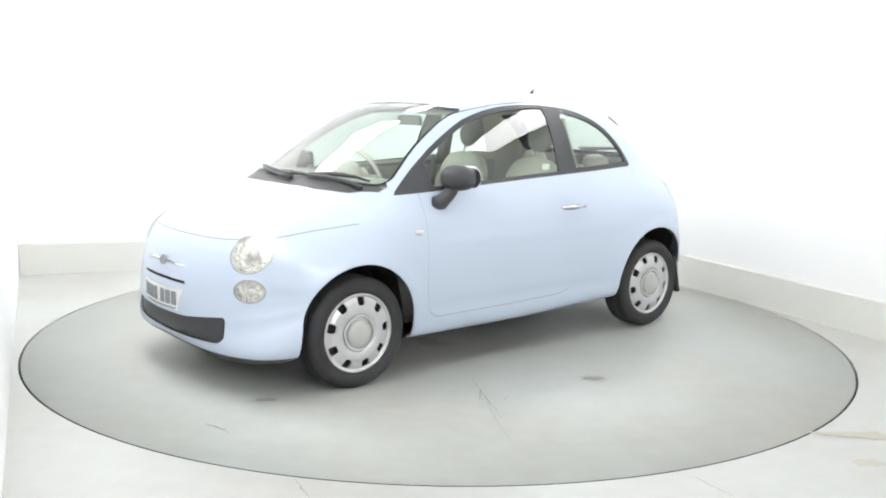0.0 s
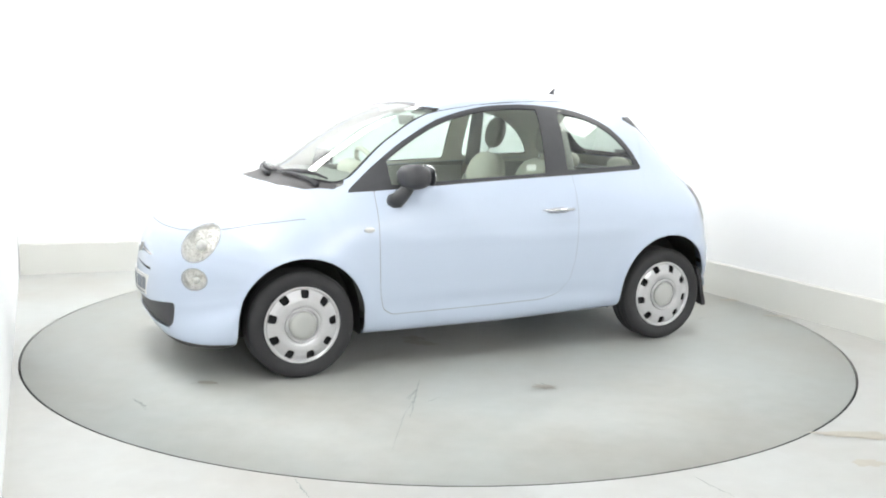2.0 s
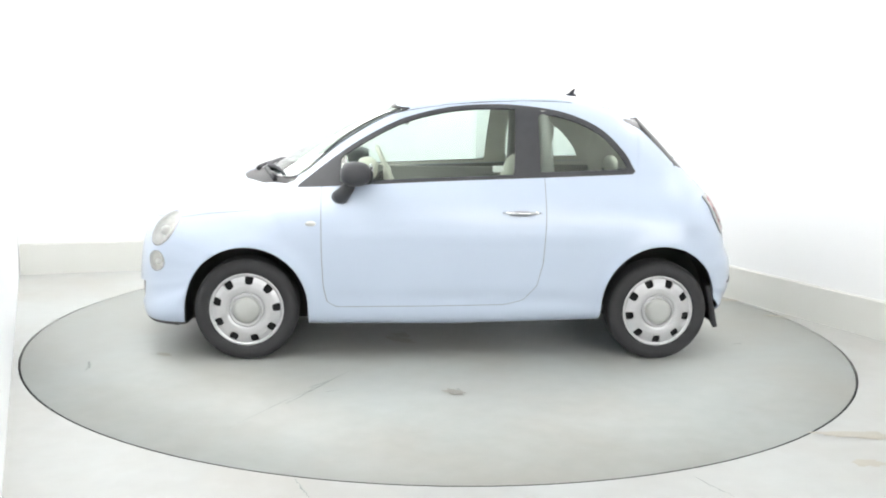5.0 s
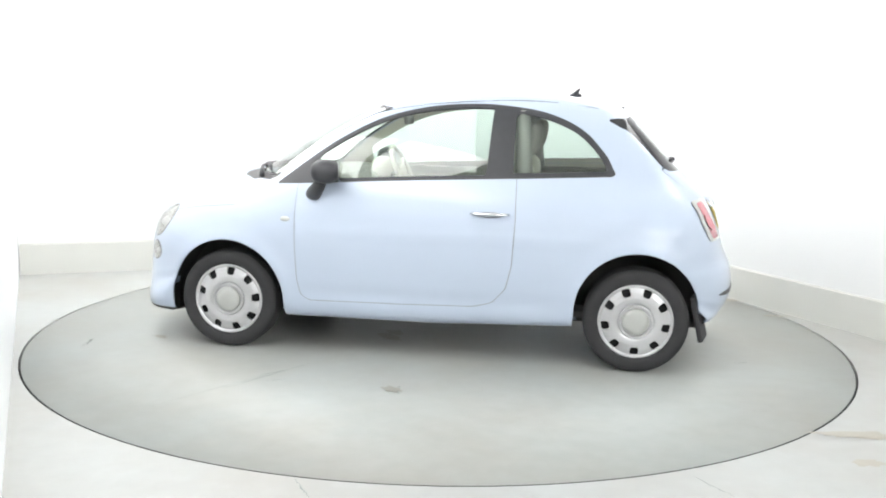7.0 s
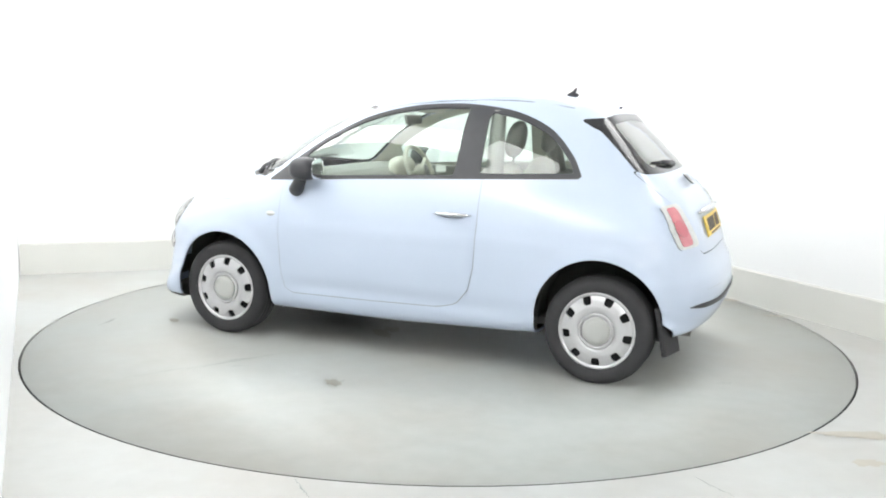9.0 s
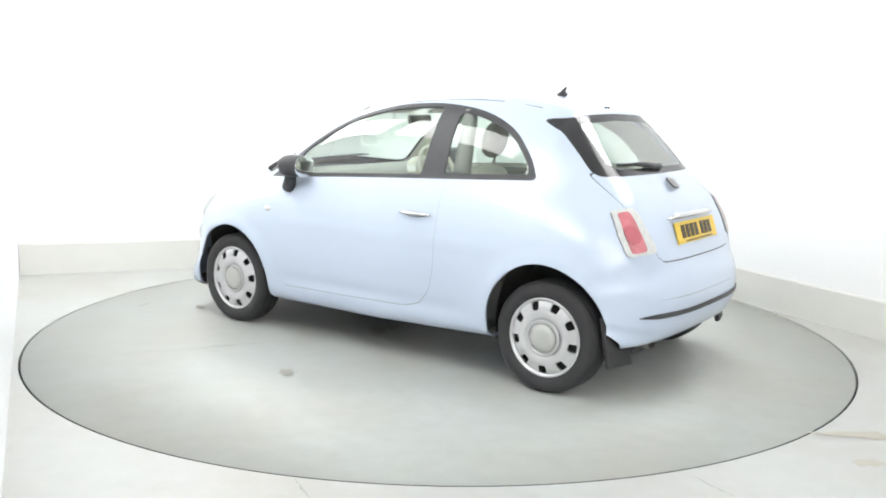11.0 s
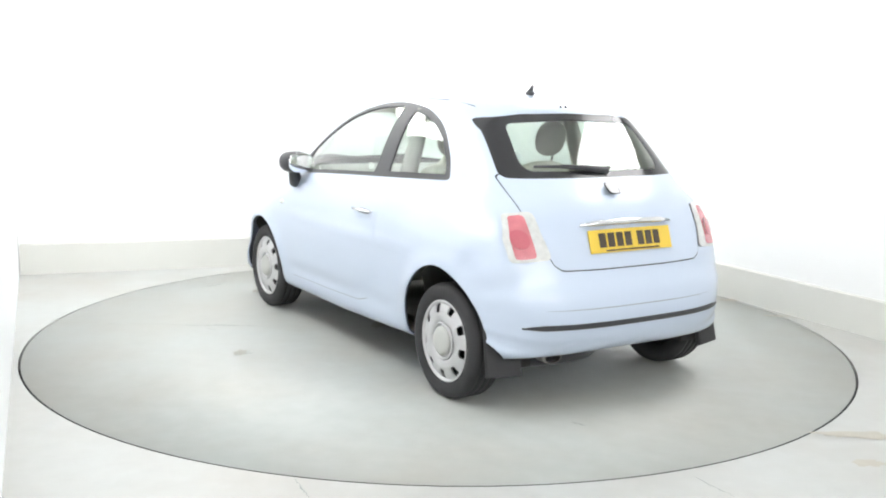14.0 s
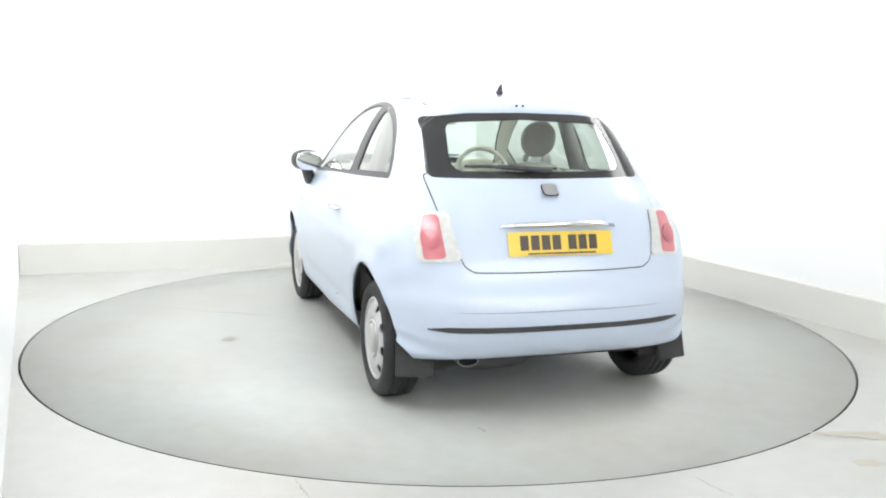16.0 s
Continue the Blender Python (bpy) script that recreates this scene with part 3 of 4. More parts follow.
for sgn in (1, -1):
    V = body[0]
    dlo, body = split(body, np.maximum(side_sd(V, DLO), 0.3 - sgn * V[:, 1]))
    V = dlo[0]
    fg, dlo = split(dlo, np.maximum(np.maximum(side_sd(V, DLO) + 0.022, -0.315 - V[:, 0] - 0.05 * (V[:, 2] - 1.05)), V[:, 0] - 0.645))
    V = dlo[0]
    qg, dlo = split(dlo, np.maximum(side_sd(V, DLO) + 0.030, V[:, 0] + 0.460))
    part_np("door_glass", shifted(fg, -0.006), GLASS, car, "green-tinted door window").visible_shadow = False
    part_np("quarter_glass", shifted(qg, -0.006), GLASS, car, "green-tinted rear side window").visible_shadow = False
    part_np("window_surround", dlo, BLACK, car, "black window surround and pillar", 0.012, CREAM)
    # door
    V = body[0]
    door, body = split(body, np.maximum(side_sd(V, DOOR, 0.02), 0.3 - sgn * V[:, 1]))
    V = door[0]
    gap, door = split(door, -(np.maximum(side_sd(V, DOOR, 0.02), 0.3 - sgn * V[:, 1]) + 0.0045))
    part_np("door", door, PAINT, car, "pale blue door", 0.02, CARD)
    part_np("door_gap", shifted(gap, -0.004), SEAM, car, "narrow grey door gap")
    # headlamp and round side lamp
    for nm, cen in (("headlamp", (-0.564, 0.700, 0.113, 0.092, 0.42)), ("round_lamp", (-0.560, 0.524, 0.080, 0.057, 0.0))):
        lens, body = split(body, lamp_sd(body[0], sgn, *cen))
        e = lamp_sd(lens[0], sgn, *cen)
        lens, ring = split(lens, e + 0.006)
        e = -lamp_sd(lens[0], sgn, *cen)
        bulge = 0.004 + 0.016 * (1 - np.exp(-e / 0.03))
        lm = part_np(nm, shifted(lens, bulge), LENSGLASS, car, "clear round glass lamp with a faceted reflector")
        lm.visible_shadow = False
        deep = -0.004 - cen[3] * 0.26 * (1 - np.exp(-e / 0.045))
        bowl = shifted(lens, deep)
        part_np("reflector", bowl, REFLECTOR, lm, "bright faceted reflector")
        mid = np.argmax(e)
        q, nrm = Vector(bowl[0][mid]), Vector(lens[1][mid])
        small = cen[3] * 0.30
        turn = nrm.to_track_quat("Y", "Z").to_matrix().to_4x4()
        bulb = lathe([(0, small * 1.2), (small * 0.6, small * 1.05), (small * 0.95, small * 0.6), (small, 0.0), (small * 1.25, -0.004), (0, -0.006)], 24)
        bmesh.ops.transform(bulb, matrix=Matrix.Translation(q) @ turn, verts=bulb.verts)
        part("bulb_cover", bulb, CLEARLENS, lm, "pale rounded bulb cover")
        part_np("bezel", shifted(ring, 0.003), BEZEL, lm, "bright ring round the lamp", 0.03)
    # tail lamp
    V = body[0]
    lens, body = split(body, np.maximum(poly_sd(sgn * V[:, 1], V[:, 2], TAIL, 0.022), V[:, 0] + 1.2))
    red, clear = split(lens, np.maximum(poly_sd(sgn * lens[0][:, 1], lens[0][:, 2], TAIL_RED, 0.015), lens[0][:, 0] + 1.2))
    lm = part_np("tail_lamp", shifted(clear, 0.010), CLEARLENS, car, "tail lamp with clear surround", 0.012)
    yz = np.hypot(sgn * red[0][:, 1] - 0.603, red[0][:, 2] - 0.815) - 0.042
    disc, red = split(red, yz)
    part_np("red_lens", shifted(red, 0.012), PINK, lm, "pale red tail lens", 0.01)
    part_np("lens_disc", shifted(disc, 0.016), RED, lm, "round dark red lens")

# bonnet, tailgate, bumpers and roof as panels of their own
V = body[0]
bonnet, body = split(body, np.maximum(line_z(V, BONNET) - V[:, 2], np.maximum(1.0 - V[:, 0], 0.62 - V[:, 2])))
V = bonnet[0]
gap, bonnet = split(bonnet, np.maximum(V[:, 2] - line_z(V, BONNET) - 0.005, 1.12 - V[:, 0]))
part_np("bonnet", bonnet, PAINT, car, "pale blue bonnet", 0.012)
part_np("bonnet_gap", shifted(gap, -0.002), SEAM, car, "narrow bonnet gap")
V = body[0]
gate, body = split(body, np.maximum(poly_sd(V[:, 1], V[:, 2], GATE, 0.02), V[:, 0] + 1.15))
V = gate[0]
gap, gate = split(gate, -(poly_sd(V[:, 1], V[:, 2], GATE, 0.02) + 0.006))
part_np("tailgate", gate, PAINT, car, "pale blue tailgate", 0.012, CREAM)
part_np("tailgate_gap", shifted(gap, -0.003), DARKSEAM, car, "narrow tailgate gap")
V = body[0]
low, body = split(body, np.maximum(V[:, 2] - 0.198 - 0.078 * (V[:, 0] < -1.3) - 0.010 * (V[:, 0] > 1.3), 0.0 * V[:, 2] - 1))
part_np("underbody", low, UNDERSIDE, car, "black underbody and lower lip", 0.01)
V = body[0]
bump, body = split(body, np.maximum(V[:, 2] - 0.62, 1.30 - V[:, 0]))
V = bump[0]
GRILLE = [(0.515, 0.392), (0.512, 0.285), (0.475, 0.258), (0.0, 0.238), (-0.475, 0.258), (-0.512, 0.285), (-0.515, 0.392), (-0.25, 0.362), (0.0, 0.355), (0.25, 0.362)]
grille, bump = split(bump, np.maximum(poly_sd(V[:, 1], V[:, 2], GRILLE, 0.02), 1.5 - V[:, 0]))
slot, bump = split(bump, np.maximum(poly_sd(bump[0][:, 1], bump[0][:, 2], [(0.25, 0.533), (0.25, 0.517), (-0.25, 0.517), (-0.25, 0.533)], 0.005), 1.5 - bump[0][:, 0]))
part_np("front_bumper", bump, PAINT, car, "pale blue front bumper", 0.015)
part_np("lower_grille", shifted(grille, -0.015), BLACK, car, "black lower grille", 0.01)
part_np("grille_slot", shifted(slot, -0.012), HOLESHADE, car, "slim air slot, its shade coloured dark", 0.006)
V = body[0]
bump, body = split(body, np.maximum(V[:, 2] - 0.655, V[:, 0] + 1.30))
V = bump[0]
crease, bump = split(bump, np.maximum(np.maximum(np.abs(V[:, 2] - 0.503) - 0.003, V[:, 0] + 1.50), np.abs(V[:, 1]) - 0.62))
V = bump[0]
strip, bump = split(bump, np.maximum(np.maximum(np.abs(V[:, 2] - 0.427) - 0.012 * np.clip((0.66 - np.abs(V[:, 1])) / 0.12, 0.15, 1), V[:, 0] + 1.45), np.abs(V[:, 1]) - 0.635))
part_np("rear_bumper", bump, PAINT, car, "pale blue rear bumper", 0.015)
# the crease's shade is a grey strip
part_np("bumper_crease", shifted(crease, -0.004), SEAM, car, "fine crease along the bumper, its shade coloured grey")
part_np("rubbing_strip", shifted(strip, 0.006), BLACK, car, "black rubbing strip along the bumper", 0.01)
V = body[0]
for sgn in (1, -1):
    V = body[0]
    ditch, body = split(body, np.maximum(np.maximum(np.abs(sgn * V[:, 1] - 0.480 - 0.03 * V[:, 0] * (V[:, 0] < 0)) - 0.006, np.abs(V[:, 0] + 0.14) - 0.54), 1.30 - V[:, 2]))
    part_np("roof_joint", shifted(ditch, -0.003), DARKSEAM, car, "fine grey joint between roof and side")
    V = body[0]
    ditch, body = split(body, np.maximum(np.maximum(np.abs(sgn * V[:, 1] - 0.475 - 0.03 * V[:, 0]) - 0.005, np.abs(V[:, 0] + 0.80) - 0.11), 1.36 - V[:, 2]))
    part_np("spoiler_joint", shifted(ditch, -0.002), DARKSEAM, car, "short dark joint beside the roof spoiler")
V = body[0]
roof, body = split(body, np.maximum(np.maximum(np.abs(V[:, 1]) - 0.475, 1.36 - V[:, 2]), 0.0 * V[:, 0] - 1))
part_np("roof", roof, PAINT, car, "pale blue roof", 0.015, CREAM)
part_np("body_shell", body, PAINT, car, "pale blue painted body shell", 0.018, CREAM)


# dark liners inside the wheel arches
def arch_liner(hx, sgn):
    bm = bmesh.new()
    n = 28
    cz = 0.302 if hx > 0 else 0.326
    rows = []
    for k in range(-4, n + 5):
        a = math.pi * min(max(k, 0), n) / n
        drop = max(0, -k, k - n) * 0.030
        q = (hx + 0.342 * math.cos(a), cz + 0.342 * math.sin(a) - drop)
        outer = 0.765 - 0.085 * smooth(0.62, 1.0, abs(math.cos(a)))
        rows.append((bm.verts.new((q[0], sgn * outer, q[1])), bm.verts.new((q[0], sgn * 0.50, q[1]))))
    for A, B in zip(rows, rows[1:]):
        bm.faces.new((A[0], B[0], B[1], A[1]))
    bm.faces.new([r[1] for r in rows])
    bmesh.ops.solidify(bm, geom=bm.faces[:], thickness=0.006)
    bmesh.ops.recalc_face_normals(bm, faces=bm.faces)
    part("arch_liner", bm, UNDERSIDE, car, "black wheel arch liner", False)


for hx in HUBS:
    for sgn in (1, -1):
        arch_liner(hx, sgn)


# ---- outside fittings ----
def ellipsoid(c, r, m=None, nu=20, nv=12, power=1.0):
    bm = bmesh.new()
    bmesh.ops.create_uvsphere(bm, u_segments=nu, v_segments=nv, radius=1)
    for v in bm.verts:
        v.co = Vector([math.copysign(abs(a) ** power, a) * b for a, b in zip(v.co, r)])
    bmesh.ops.transform(bm, matrix=Matrix.Translation(c) @ (m if m is not None else Matrix()), verts=bm.verts)
    return bm


for sgn in (1, -1):
    mi = part("door_mirror", ellipsoid((0.560, sgn * 0.812, 1.038), (0.082, 0.094, 0.066), pose(0, 0, 0, 0, 0, sgn * 8), power=0.8), BLACK, car, "black plastic door mirror")
    part("mirror_foot", tube([(0.655, sgn * 0.742, 0.904), (0.640, sgn * 0.772, 0.911), (0.605, sgn * 0.795, 0.955), (0.580, sgn * 0.812, 1.00)], [0.040, 0.043, 0.036, 0.032], 14), BLACK, mi)
    rim = bmesh.new()
    bmesh.ops.create_uvsphere(rim, u_segments=28, v_segments=10, radius=1)
    for v in rim.verts:
        v.co = Vector((v.co.x * 0.004, math.copysign(abs(v.co.y) ** 0.8, v.co.y) * 0.088, math.copysign(abs(v.co.z) ** 0.8, v.co.z) * 0.061))
    bmesh.ops.transform(rim, matrix=Matrix.Translation((0.479, sgn * 0.803, 1.038)) @ pose(0, 0, 0, 0, 0, sgn * 8), verts=rim.verts)
    part("mirror_glass", rim, MIRROR, mi, "bright mirror glass")
    hd = part("door_handle", tube([(-0.245, sgn * 0.800, 0.836), (-0.27, sgn * 0.822, 0.838), (-0.35, sgn * 0.828, 0.838), (-0.43, sgn * 0.822, 0.838), (-0.455, sgn * 0.798, 0.836)], [0.006, 0.008, 0.009, 0.008, 0.006], 12), CHROME, car, "chrome door handle")
    # no hollow here: a grey oval stands in for its shade
    part("handle_recess", ellipsoid((-0.345, sgn * 0.795, 0.832), (0.080, 0.009, 0.016)), SEAM, hd, "grey oval painted as the shade of the handle recess")
    part("side_repeater", ellipsoid((0.80, sgn * 0.799, 0.765), (0.030, 0.012, 0.014)), CLEARLENS, car, "small clear side repeater")
    bm = box_bm((-0.014, -0.088, -0.125), (0.014, 0.088, 0.125), 0.010, Matrix.Translation((-1.490, sgn * 0.662, 0.305)) @ pose(0, 0, 0, 0, 13, sgn * -14))
    part("mud_flap", bm, RUBBER, car, "black rubber mud flap", False)
    # front wiper arms and blades
for ya, yb in ((0.58, 0.12), (0.12, -0.40)):
    span = [ya + (yb - ya) * k / 6 for k in range(7)]
    arm = [on_body(1.160 - 0.008 * k - 0.44 * y * y, y, 0.012 + 0.008 * math.sin(math.pi * k / 6)) for k, y in enumerate(span[:6])]
    wp = part("front_wiper", tube(arm, [0.015, 0.012, 0.010, 0.009, 0.008, 0.006], 8), BLACK, car, "black windscreen wiper")
    bl = [on_body(1.105 - 0.44 * y * y, y, 0.014) for y in span]
    part("wiper_blade", tube(bl, [0.005, 0.009, 0.012, 0.013, 0.012, 0.009, 0.005], 8), BLACK, wp)

AER = part("aerial", ellipsoid((-0.765, 0, 1.484), (0.036, 0.016, 0.015)), BLACK, car, "short black roof aerial")
part("aerial_rod", tube([(-0.762, 0, 1.488), (-0.788, 0, 1.526)], [0.017, 0.005], 10), BLACK, AER)
for y in (-0.017, 0.017):
    part("washer_jet", ellipsoid((-1.050, y, 1.417), (0.008, 0.007, 0.006)), BLACK, car, "tiny dark washer jet")
rwp = part("rear_wiper", tube([(-1.352, -0.05, 1.108), (-1.350, 0.10, 1.124), (-1.338, 0.24, 1.132)], [0.018, 0.013, 0.010], 8), BLACK, car, "black rear wiper")
part("wiper_blade", tube([(-1.345, -0.08, 1.122), (-1.345, 0.16, 1.130), (-1.312, 0.38, 1.132)], [0.006, 0.010, 0.006], 8), BLACK, rwp)
ex = part("exhaust_pipe", lathe([(0.030, 0.0), (0.034, 0.0), (0.036, 0.01), (0.034, 0.16), (0.030, 0.16), (0.030, 0.0)], 24), STEEL, car, "short oval exhaust pipe")
ex.matrix_basis = pose(-1.575, 0.43, 0.262, 0, 0, -90) @ Matrix.Diagonal((1.5, 1, 0.9, 1))
part("exhaust_bore", lathe([(0, 0.03), (0.03, 0.03), (0.03, 0.028), (0, 0.028)], 20), HOLESHADE, ex)
part("silencer", ellipsoid((-1.38, 0.30, 0.25), (0.14, 0.26, 0.07), None, 20, 12, 0.7), BLACK, car, "dark exhaust silencer")


def shield(c, m, size):
    """Rounded square badge: chrome frame with a dark field, no lettering."""
    bm = bmesh.new()
    for k in range(28):
        a = 2 * math.pi * k / 28
        p = 0.55
        bm.verts.new((0, math.copysign(abs(math.cos(a)) ** p, math.cos(a)) * size, math.copysign(abs(math.sin(a)) ** p, math.sin(a)) * size * 0.95))
    bm.faces.new(bm.verts)
    bmesh.ops.solidify(bm, geom=bm.faces[:], thickness=0.008)
    bmesh.ops.recalc_face_normals(bm, faces=bm.faces)
    bmesh.ops.transform(bm, matrix=Matrix.Translation(c) @ m, verts=bm.verts)
    return bm


bd = part("badge", shield((-1.452, 0, 1.030), pose(0, 0, 0, 0, 48, 0), 0.042), DARKSEAM, car, "small dark-edged maker's badge", False)
part("badge_field", shield((-1.457, 0, 1.034), pose(0, 0, 0, 0, 48, 0), 0.038), SILVER, bd, "bright field", False)
bd = part("badge", shield((1.828, 0, 0.612), pose(0, 0, 0, 0, -18, 0), 0.030), WHITEPLATE, car, "silver maker's badge on the nose", False)
part("badge_field", shield((1.835, 0, 0.613), pose(0, 0, 0, 0, -18, 0), 0.022), SILVER, bd, "silver field", False)
for sgn in (1, -1):
    part("chrome_whisker", tube([(1.822, sgn * 0.055, 0.607), (1.814, sgn * 0.18, 0.602), (1.787, sgn * 0.33, 0.590)], [0.008, 0.008, 0.004], 8), CHROME, car, "slim chrome bar beside the badge")
part("number_plate_handle", tube([(-1.560, 0.29, 0.872), (-1.580, 0.20, 0.882), (-1.590, 0.0, 0.886), (-1.580, -0.20, 0.882), (-1.560, -0.29, 0.872)], [0.006, 0.014, 0.015, 0.014, 0.006], 10), CHROME, car, "chrome grip above the number plate")


def number_plate(m, mat, ink, bend, label):
    def bent(lo, hi):
        bm = box_bm(lo, hi)
        bmesh.ops.subdivide_edges(bm, edges=[e for e in bm.edges if abs(e.verts[0].co.y - e.verts[1].co.y) > 0.03], cuts=10 if hi[1] - lo[1] > 0.1 else 1)
        for v in bm.verts:
            v.co.x -= bend * v.co.y ** 2
        bmesh.ops.transform(bm, matrix=m, verts=bm.verts)
        return bm

    pl = part("number_plate", bent((-0.003, -0.26, -0.0555), (0.003, 0.26, 0.0555)), mat, car, label, False)
    y = -0.205
    for k in range(7):
        part("plate_bar", bent((0.0025, y, -0.030), (0.0055, y + 0.040, 0.038)), ink, pl, "", False)
        y += 0.053 + (0.026 if k == 3 else 0)
    part("plate_bar", bent((0.0025, -0.17, -0.050), (0.0050, 0.17, -0.042)), ink, pl, "", False)


number_plate(Matrix.Translation((-1.606, 0, 0.800)) @ pose(0, 0, 0, 0, -18, 180), YELLOW, INK, 0.12, "yellow rear number plate with dark bars")
number_plate(Matrix.Translation((1.858, 0, 0.432)), WHITEPLATE, SEAM, 0.60, "white front number plate with grey bars")
part("glass_sticker", box_bm((-0.255, 0.682, 1.050), (-0.195, 0.684, 1.085)), WHITEPLATE, car, "small white sticker in the door window", False)

# ---- cabin ----
cb = part("cabin_floor", box_bm((-1.3, -0.66, 0.26), (0.78, 0.66, 0.30), 0.01), DASH, car, "dark carpeted cabin floor", False)
db = bmesh.new()
prof = [(0.94, 0.985), (0.74, 1.005), (0.56, 0.985), (0.47, 0.93), (0.45, 0.82), (0.55, 0.72), (0.62, 0.50), (0.78, 0.50), (0.79, 0.74), (0.94, 0.80)]
for y in (-0.64, 0.64):
    for q in prof:
        db.verts.new((q[0], y, q[1]))
db.verts.ensure_lookup_table()
n = len(prof)
db.faces.new(db.verts[:n])
db.faces.new(db.verts[n:][::-1])
for i in range(n):
    j = (i + 1) % n
    db.faces.new((db.verts[i], db.verts[i + n], db.verts[j + n], db.verts[j]))
bmesh.ops.recalc_face_normals(db, faces=db.faces)
bmesh.ops.bevel(db, geom=[e for e in db.edges if abs(e.verts[0].co.y - e.verts[1].co.y) > 1], offset=0.02, segments=3, affect="EDGES")
dash = part("dashboard", db, CARD, car, "grey dashboard", False)
part("instrument_pod", ellipsoid((0.50, -0.34, 0.985), (0.07, 0.13, 0.075), None, 20, 12, 0.8), IVORY, dash, "ivory instrument pod")
sw = part("steering_wheel", tube([(0.36 + 0.075 * math.sin(a), -0.34 + 0.18 * math.cos(a), 0.96 + 0.165 * math.sin(a)) for a in np.linspace(0, 2 * math.pi, 40, endpoint=False)], 0.015, 10, True), IVORY, car, "ivory steering wheel")
part("wheel_boss", ellipsoid((0.37, -0.34, 0.955), (0.03, 0.06, 0.055)), IVORY, sw)
for a in (0.0, 2.6, 3.7):
    part("wheel_spoke", tube([(0.365, -0.34, 0.958), (0.36 + 0.075 * math.sin(a), -0.34 + 0.175 * math.cos(a), 0.96 + 0.16 * math.sin(a))], 0.012, 8), IVORY, sw)
part("steering_column", tube([(0.37, -0.34, 0.955), (0.56, -0.34, 0.88)], 0.028, 10), DASH, sw)
part("rear_view_mirror", box_bm((-0.012, -0.11, -0.03), (0.012, 0.11, 0.03), 0.012, Matrix.Translation((0.26, 0, 1.315)) @ pose(0, 0, 0, 0, 8, 0)), CARD, car, "grey rear-view mirror", False)
for sgn in (1, -1):
    part("sun_visor", box_bm((-0.075, -0.17, -0.008), (0.075, 0.17, 0.008), 0.007, Matrix.Translation((0.20, sgn * 0.26, 1.385)) @ pose(0, 0, 0, 0, 20, 0)), CREAM, car, "pale sun visor", False)
    part("door_card", box_bm((-0.46, sgn * 0.690 - 0.012, 0.33), (0.66, sgn * 0.690 + 0.012, 0.985), 0.01), CARD, car, "grey inner door card", False)
    part("side_trim", box_bm((-1.05, sgn * 0.640 - 0.02, 0.70), (-0.50, sgn * 0.655 + 0.02, 1.01), 0.015), CARD, car, "grey rear side trim", False)
    st = part("front_seat", box_bm((-0.42, sgn * 0.335 - 0.235, 0.42), (0.12, sgn * 0.335 + 0.235, 0.60), 0.06, None, 4), SEATTOP, car, "fabric front seat with cream upper backrest")
    lean = Matrix.Translation((-0.37, sgn * 0.335, 0.55)) @ pose(0, 0, 0, 0, -14, 0)
    part("backrest", box_bm((-0.07, -0.225, 0.0), (0.07, 0.225, 0.40), 0.055, lean, 4), SEATTOP, st)
    bm = ellipsoid((0, 0, 0), (0.075, 0.225, 0.20), None, 24, 14, 0.75)
    bmesh.ops.transform(bm, matrix=lean @ Matrix.Translation((0, 0, 0.36)), verts=bm.verts)
    part("upper_backrest", bm, CREAM, st, "cream upper backrest")
    bm = ellipsoid((0, 0, 0), (0.048, 0.105, 0.105), None, 24, 14, 0.9)
    bmesh.ops.transform(bm, matrix=lean @ Matrix.Translation((0.0, 0, 0.70)), verts=bm.verts)
    part("headrest", bm, SEATTOP, st, "round grey headrest")
    bm = tube([(0, -0.04, 0.52), (0, -0.04, 0.64)], 0.007, 8)
    bmesh.ops.transform(bm, matrix=lean, verts=bm.verts)
    part("headrest_post", bm, CHROME, st)
    rs = part("rear_seat", box_bm((-0.98, sgn * 0.235 - 0.225, 0.45), (-0.62, sgn * 0.235 + 0.225, 0.60), 0.05, None, 3), SEATTOP, car, "grey fabric rear seat")
    part("backrest", box_bm((-0.06, -0.225, 0.0), (0.06, 0.225, 0.45), 0.05, Matrix.Translation((-0.96, sgn * 0.235, 0.55)) @ pose(0, 0, 0, 0, -18, 0), 3), SEATTOP, rs)
    bm = ellipsoid((-1.115, sgn * 0.29, 1.04), (0.04, 0.11, 0.06), None, 20, 12, 0.9)
    part("headrest", bm, CREAM, rs, "low cream headrest")
    for x0, x1, zz0, zz1, w in ((-0.515, -0.49, 1.00, 1.38, 0.050),):
        part("pillar_trim", tube([(x0, sgn * 0.625, zz0), (x1, sgn * 0.50, zz1)], [w, w * 0.8], 10), CARD, car, "grey pillar trim")
part("parcel_shelf", box_bm((-1.33, -0.46, 0.985), (-1.10, 0.46, 1.005), 0.008), DASH, car, "dark parcel shelf", False)


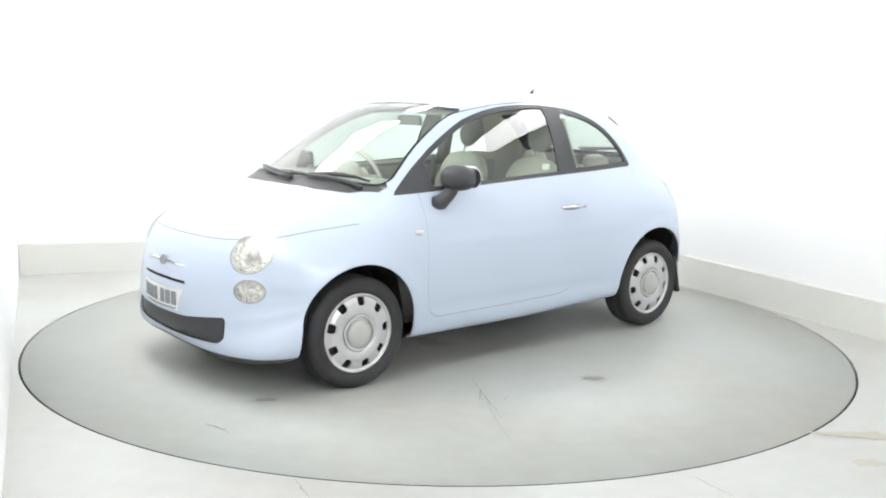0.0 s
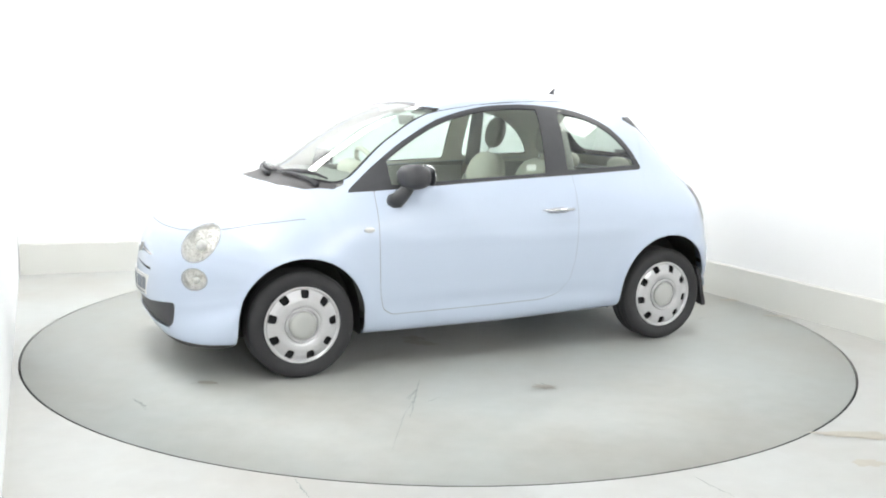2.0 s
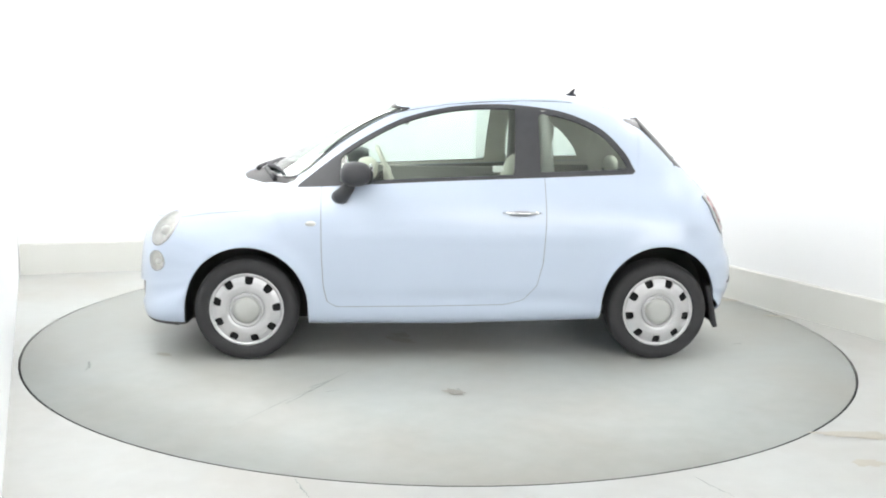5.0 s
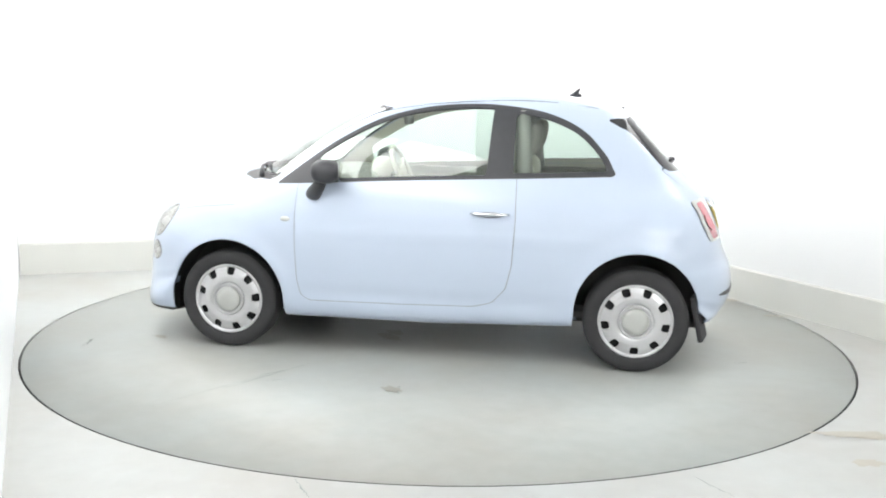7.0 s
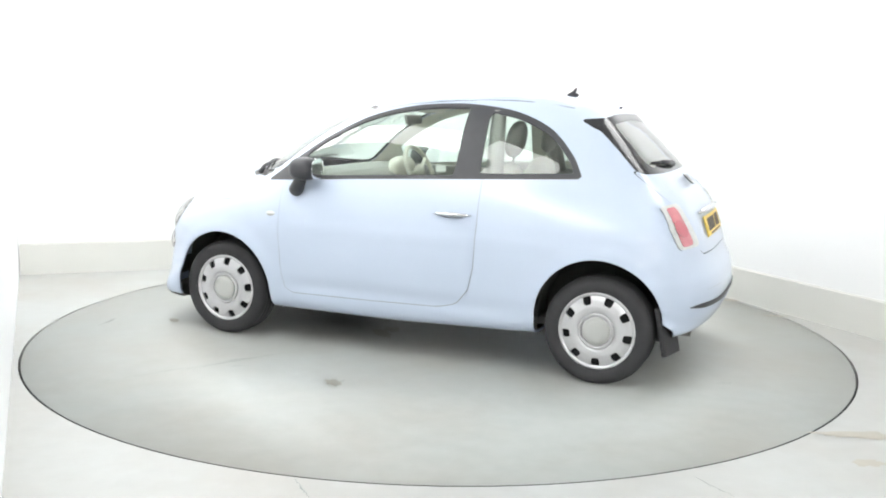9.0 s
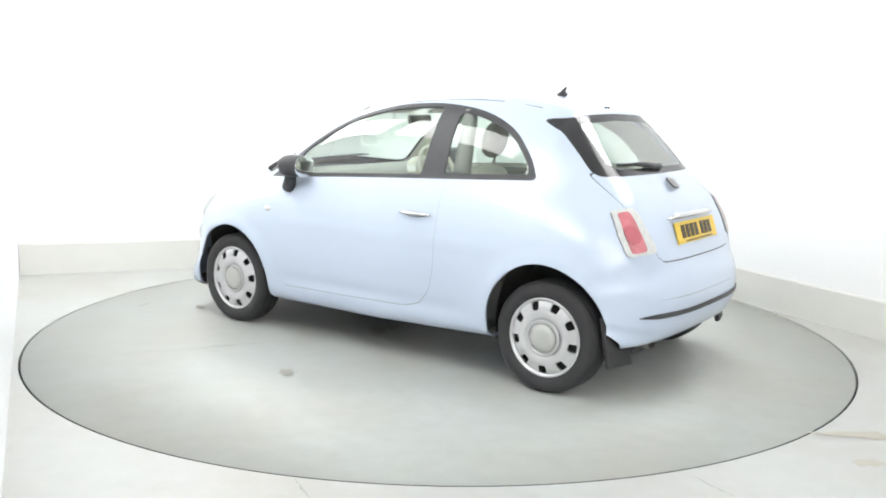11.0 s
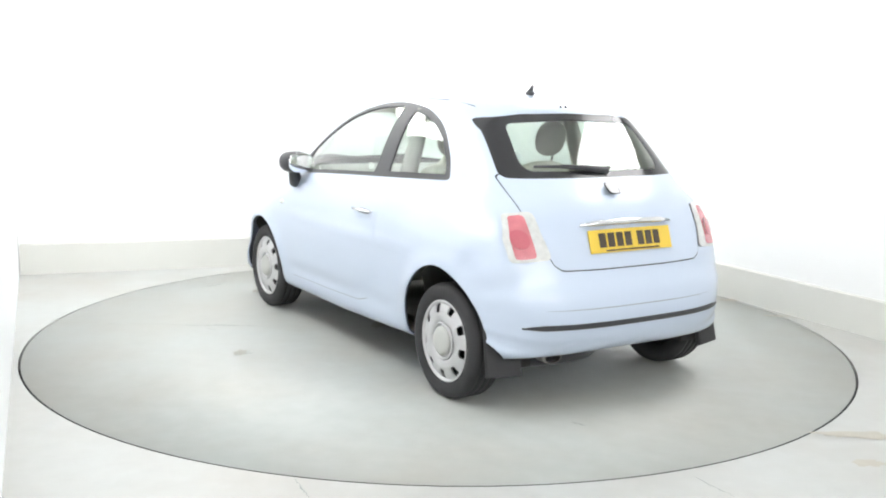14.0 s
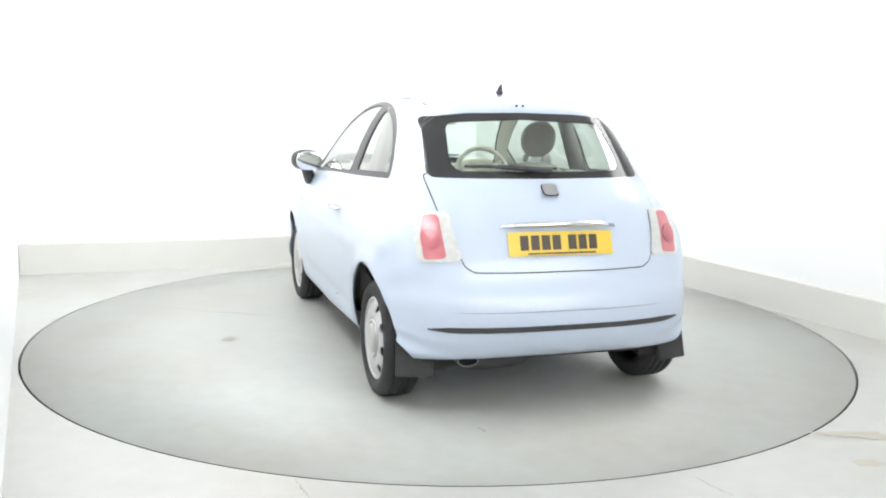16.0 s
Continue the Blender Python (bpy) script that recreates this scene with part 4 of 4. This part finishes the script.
# ---- wheels ----
def wheel():
    root = new("wheel")
    profile = [(0.196, 0.070), (0.206, 0.082), (0.222, 0.089), (0.245, 0.092), (0.262, 0.087), (0.272, 0.080), (0.280, 0.068), (0.2835, 0.056)]
    for c in (0.038, 0.0, -0.038):
        profile += [(0.2835, c + 0.005), (0.277, c + 0.0035), (0.277, c - 0.0035), (0.2835, c - 0.005)]
    profile += [(0.2835, -0.056), (0.280, -0.068), (0.262, -0.087), (0.24, -0.09), (0.19, -0.07), (0.196, 0.0), (0.196, 0.070)]
    part("tyre", lathe(profile, 80), RUBBER, root, "black road tyre")
    profile = np.array([(0.0, 0.084), (0.066, 0.084), (0.072, 0.079), (0.098, 0.080), (0.104, 0.086), (0.13, 0.088), (0.160, 0.083), (0.180, 0.074), (0.186, 0.071), (0.190, 0.078), (0.197, 0.081), (0.203, 0.076), (0.206, 0.066)])
    r = np.concatenate([np.linspace(0.03, 0.13, 18, endpoint=False), np.linspace(0.13, 0.206, 34)])
    y = sum(np.interp(r + o, *profile.T) for o in (-0.002, 0, 0.002)) / 3
    slope = np.gradient(y, r)
    n = 216
    a = np.arange(n) * 2 * math.pi / n
    V = np.stack([np.outer(r, np.cos(a)), np.repeat(y[:, None], n, 1), np.outer(r, np.sin(a))], -1).reshape(-1, 3)
    N = np.stack([np.outer(-slope, np.cos(a)), np.ones((len(r), n)), np.outer(-slope, np.sin(a))], -1).reshape(-1, 3)
    N /= np.linalg.norm(N, axis=1, keepdims=True)
    i, j = (g.ravel() for g in np.meshgrid(np.arange(len(r) - 1), np.arange(n), indexing="ij"))
    k = (j + 1) % n
    F = np.concatenate([np.stack([i * n + j, i * n + k, (i + 1) * n + k], 1), np.stack([i * n + j, (i + 1) * n + k, (i + 1) * n + j], 1)])
    # nine rounded vents
    ang = np.arctan2(V[:, 2], V[:, 0]) - math.pi / 2
    ang = (ang + math.pi / 9) % (2 * math.pi / 9) - math.pi / 9
    rad = np.hypot(V[:, 0], V[:, 2])
    u, v = np.abs(rad * np.sin(ang)), np.abs(rad * np.cos(ang) - 0.1625)
    du, dv = u - 0.0225 + 0.010 - 0.12 * (rad - 0.1625), v - 0.0215 + 0.010
    holes, face = split((V, N, F), np.hypot(np.maximum(du, 0), np.maximum(dv, 0)) + np.minimum(np.maximum(du, dv), 0) - 0.010)
    part_np("hubcap", face, SILVER, root, "silver plastic hubcap with nine vents", 0.016)
    # rim coloured near-black so the vents look deep in shade
    part("steel_rim", lathe([(0.0, 0.052), (0.12, 0.050), (0.185, 0.044), (0.204, 0.060), (0.204, 0.02), (0, 0.02)], 64), HOLESHADE, root, "steel rim behind the hubcap, coloured as the shade in the vents")
    part("centre_cap", lathe([(0.0, 0.104), (0.040, 0.103), (0.062, 0.099), (0.071, 0.091), (0.073, 0.078), (0, 0.078)], 48), CENTRE, root, "plain round centre cap")
    part("centre_ring", lathe([(0.080, 0.083), (0.084, 0.090), (0.090, 0.090), (0.094, 0.083), (0.080, 0.083)], 48), SILVER, root)
    return root


wh = wheel()
for k, (hx, sgn) in enumerate(((1.15, 1), (-1.15, 1), (1.15, -1), (-1.15, -1))):
    m = pose(hx, sgn * 0.690, HUB_Z, 0, 0, 0 if sgn > 0 else 180) @ pose(0, 0, 0, 0, -5 if hx > 0 else 20, 0)
    if k == 0:
        wh.parent = car
        wh.matrix_basis = m
    else:
        copy_thing(wh, m)


# ---- what moves ----
TURN = ((0.0, 0.0), (0.5, -3.49), (1.0, -7.08), (1.5, -10.64), (2.0, -14.25), (2.5, -17.8), (3.0, -21.29), (3.5, -24.79), (4.0, -28.3),
        (4.5, -31.7), (5.0, -35.1), (5.5, -38.5), (6.0, -41.9), (6.5, -45.3), (7.0, -48.8), (7.5, -52.27), (8.0, -55.79), (8.5, -59.28),
        (9.0, -62.74), (9.5, -66.15), (10.0, -69.55), (10.5, -72.95), (11.0, -76.35), (11.5, -79.75), (12.0, -83.1), (12.5, -86.4),
        (13.0, -89.9), (13.5, -93.85), (14.0, -97.5), (14.5, -101.0), (15.0, -104.58), (15.5, -108.06), (16.0, -111.64))
CAR_X, CAR_Y, CAR_HEADING = -0.007, 0.058, -140.33


def motions():
    table, cars = [], []
    for t, a in TURN:
        turn = pose(0, 0, 0, 0, 0, a)
        table.append((t, turn))
        cars.append((t, turn @ pose(CAR_X, CAR_Y, 0, 0, 0, CAR_HEADING)))
    walk(turntable, table)
    walk(car, cars)


motions()
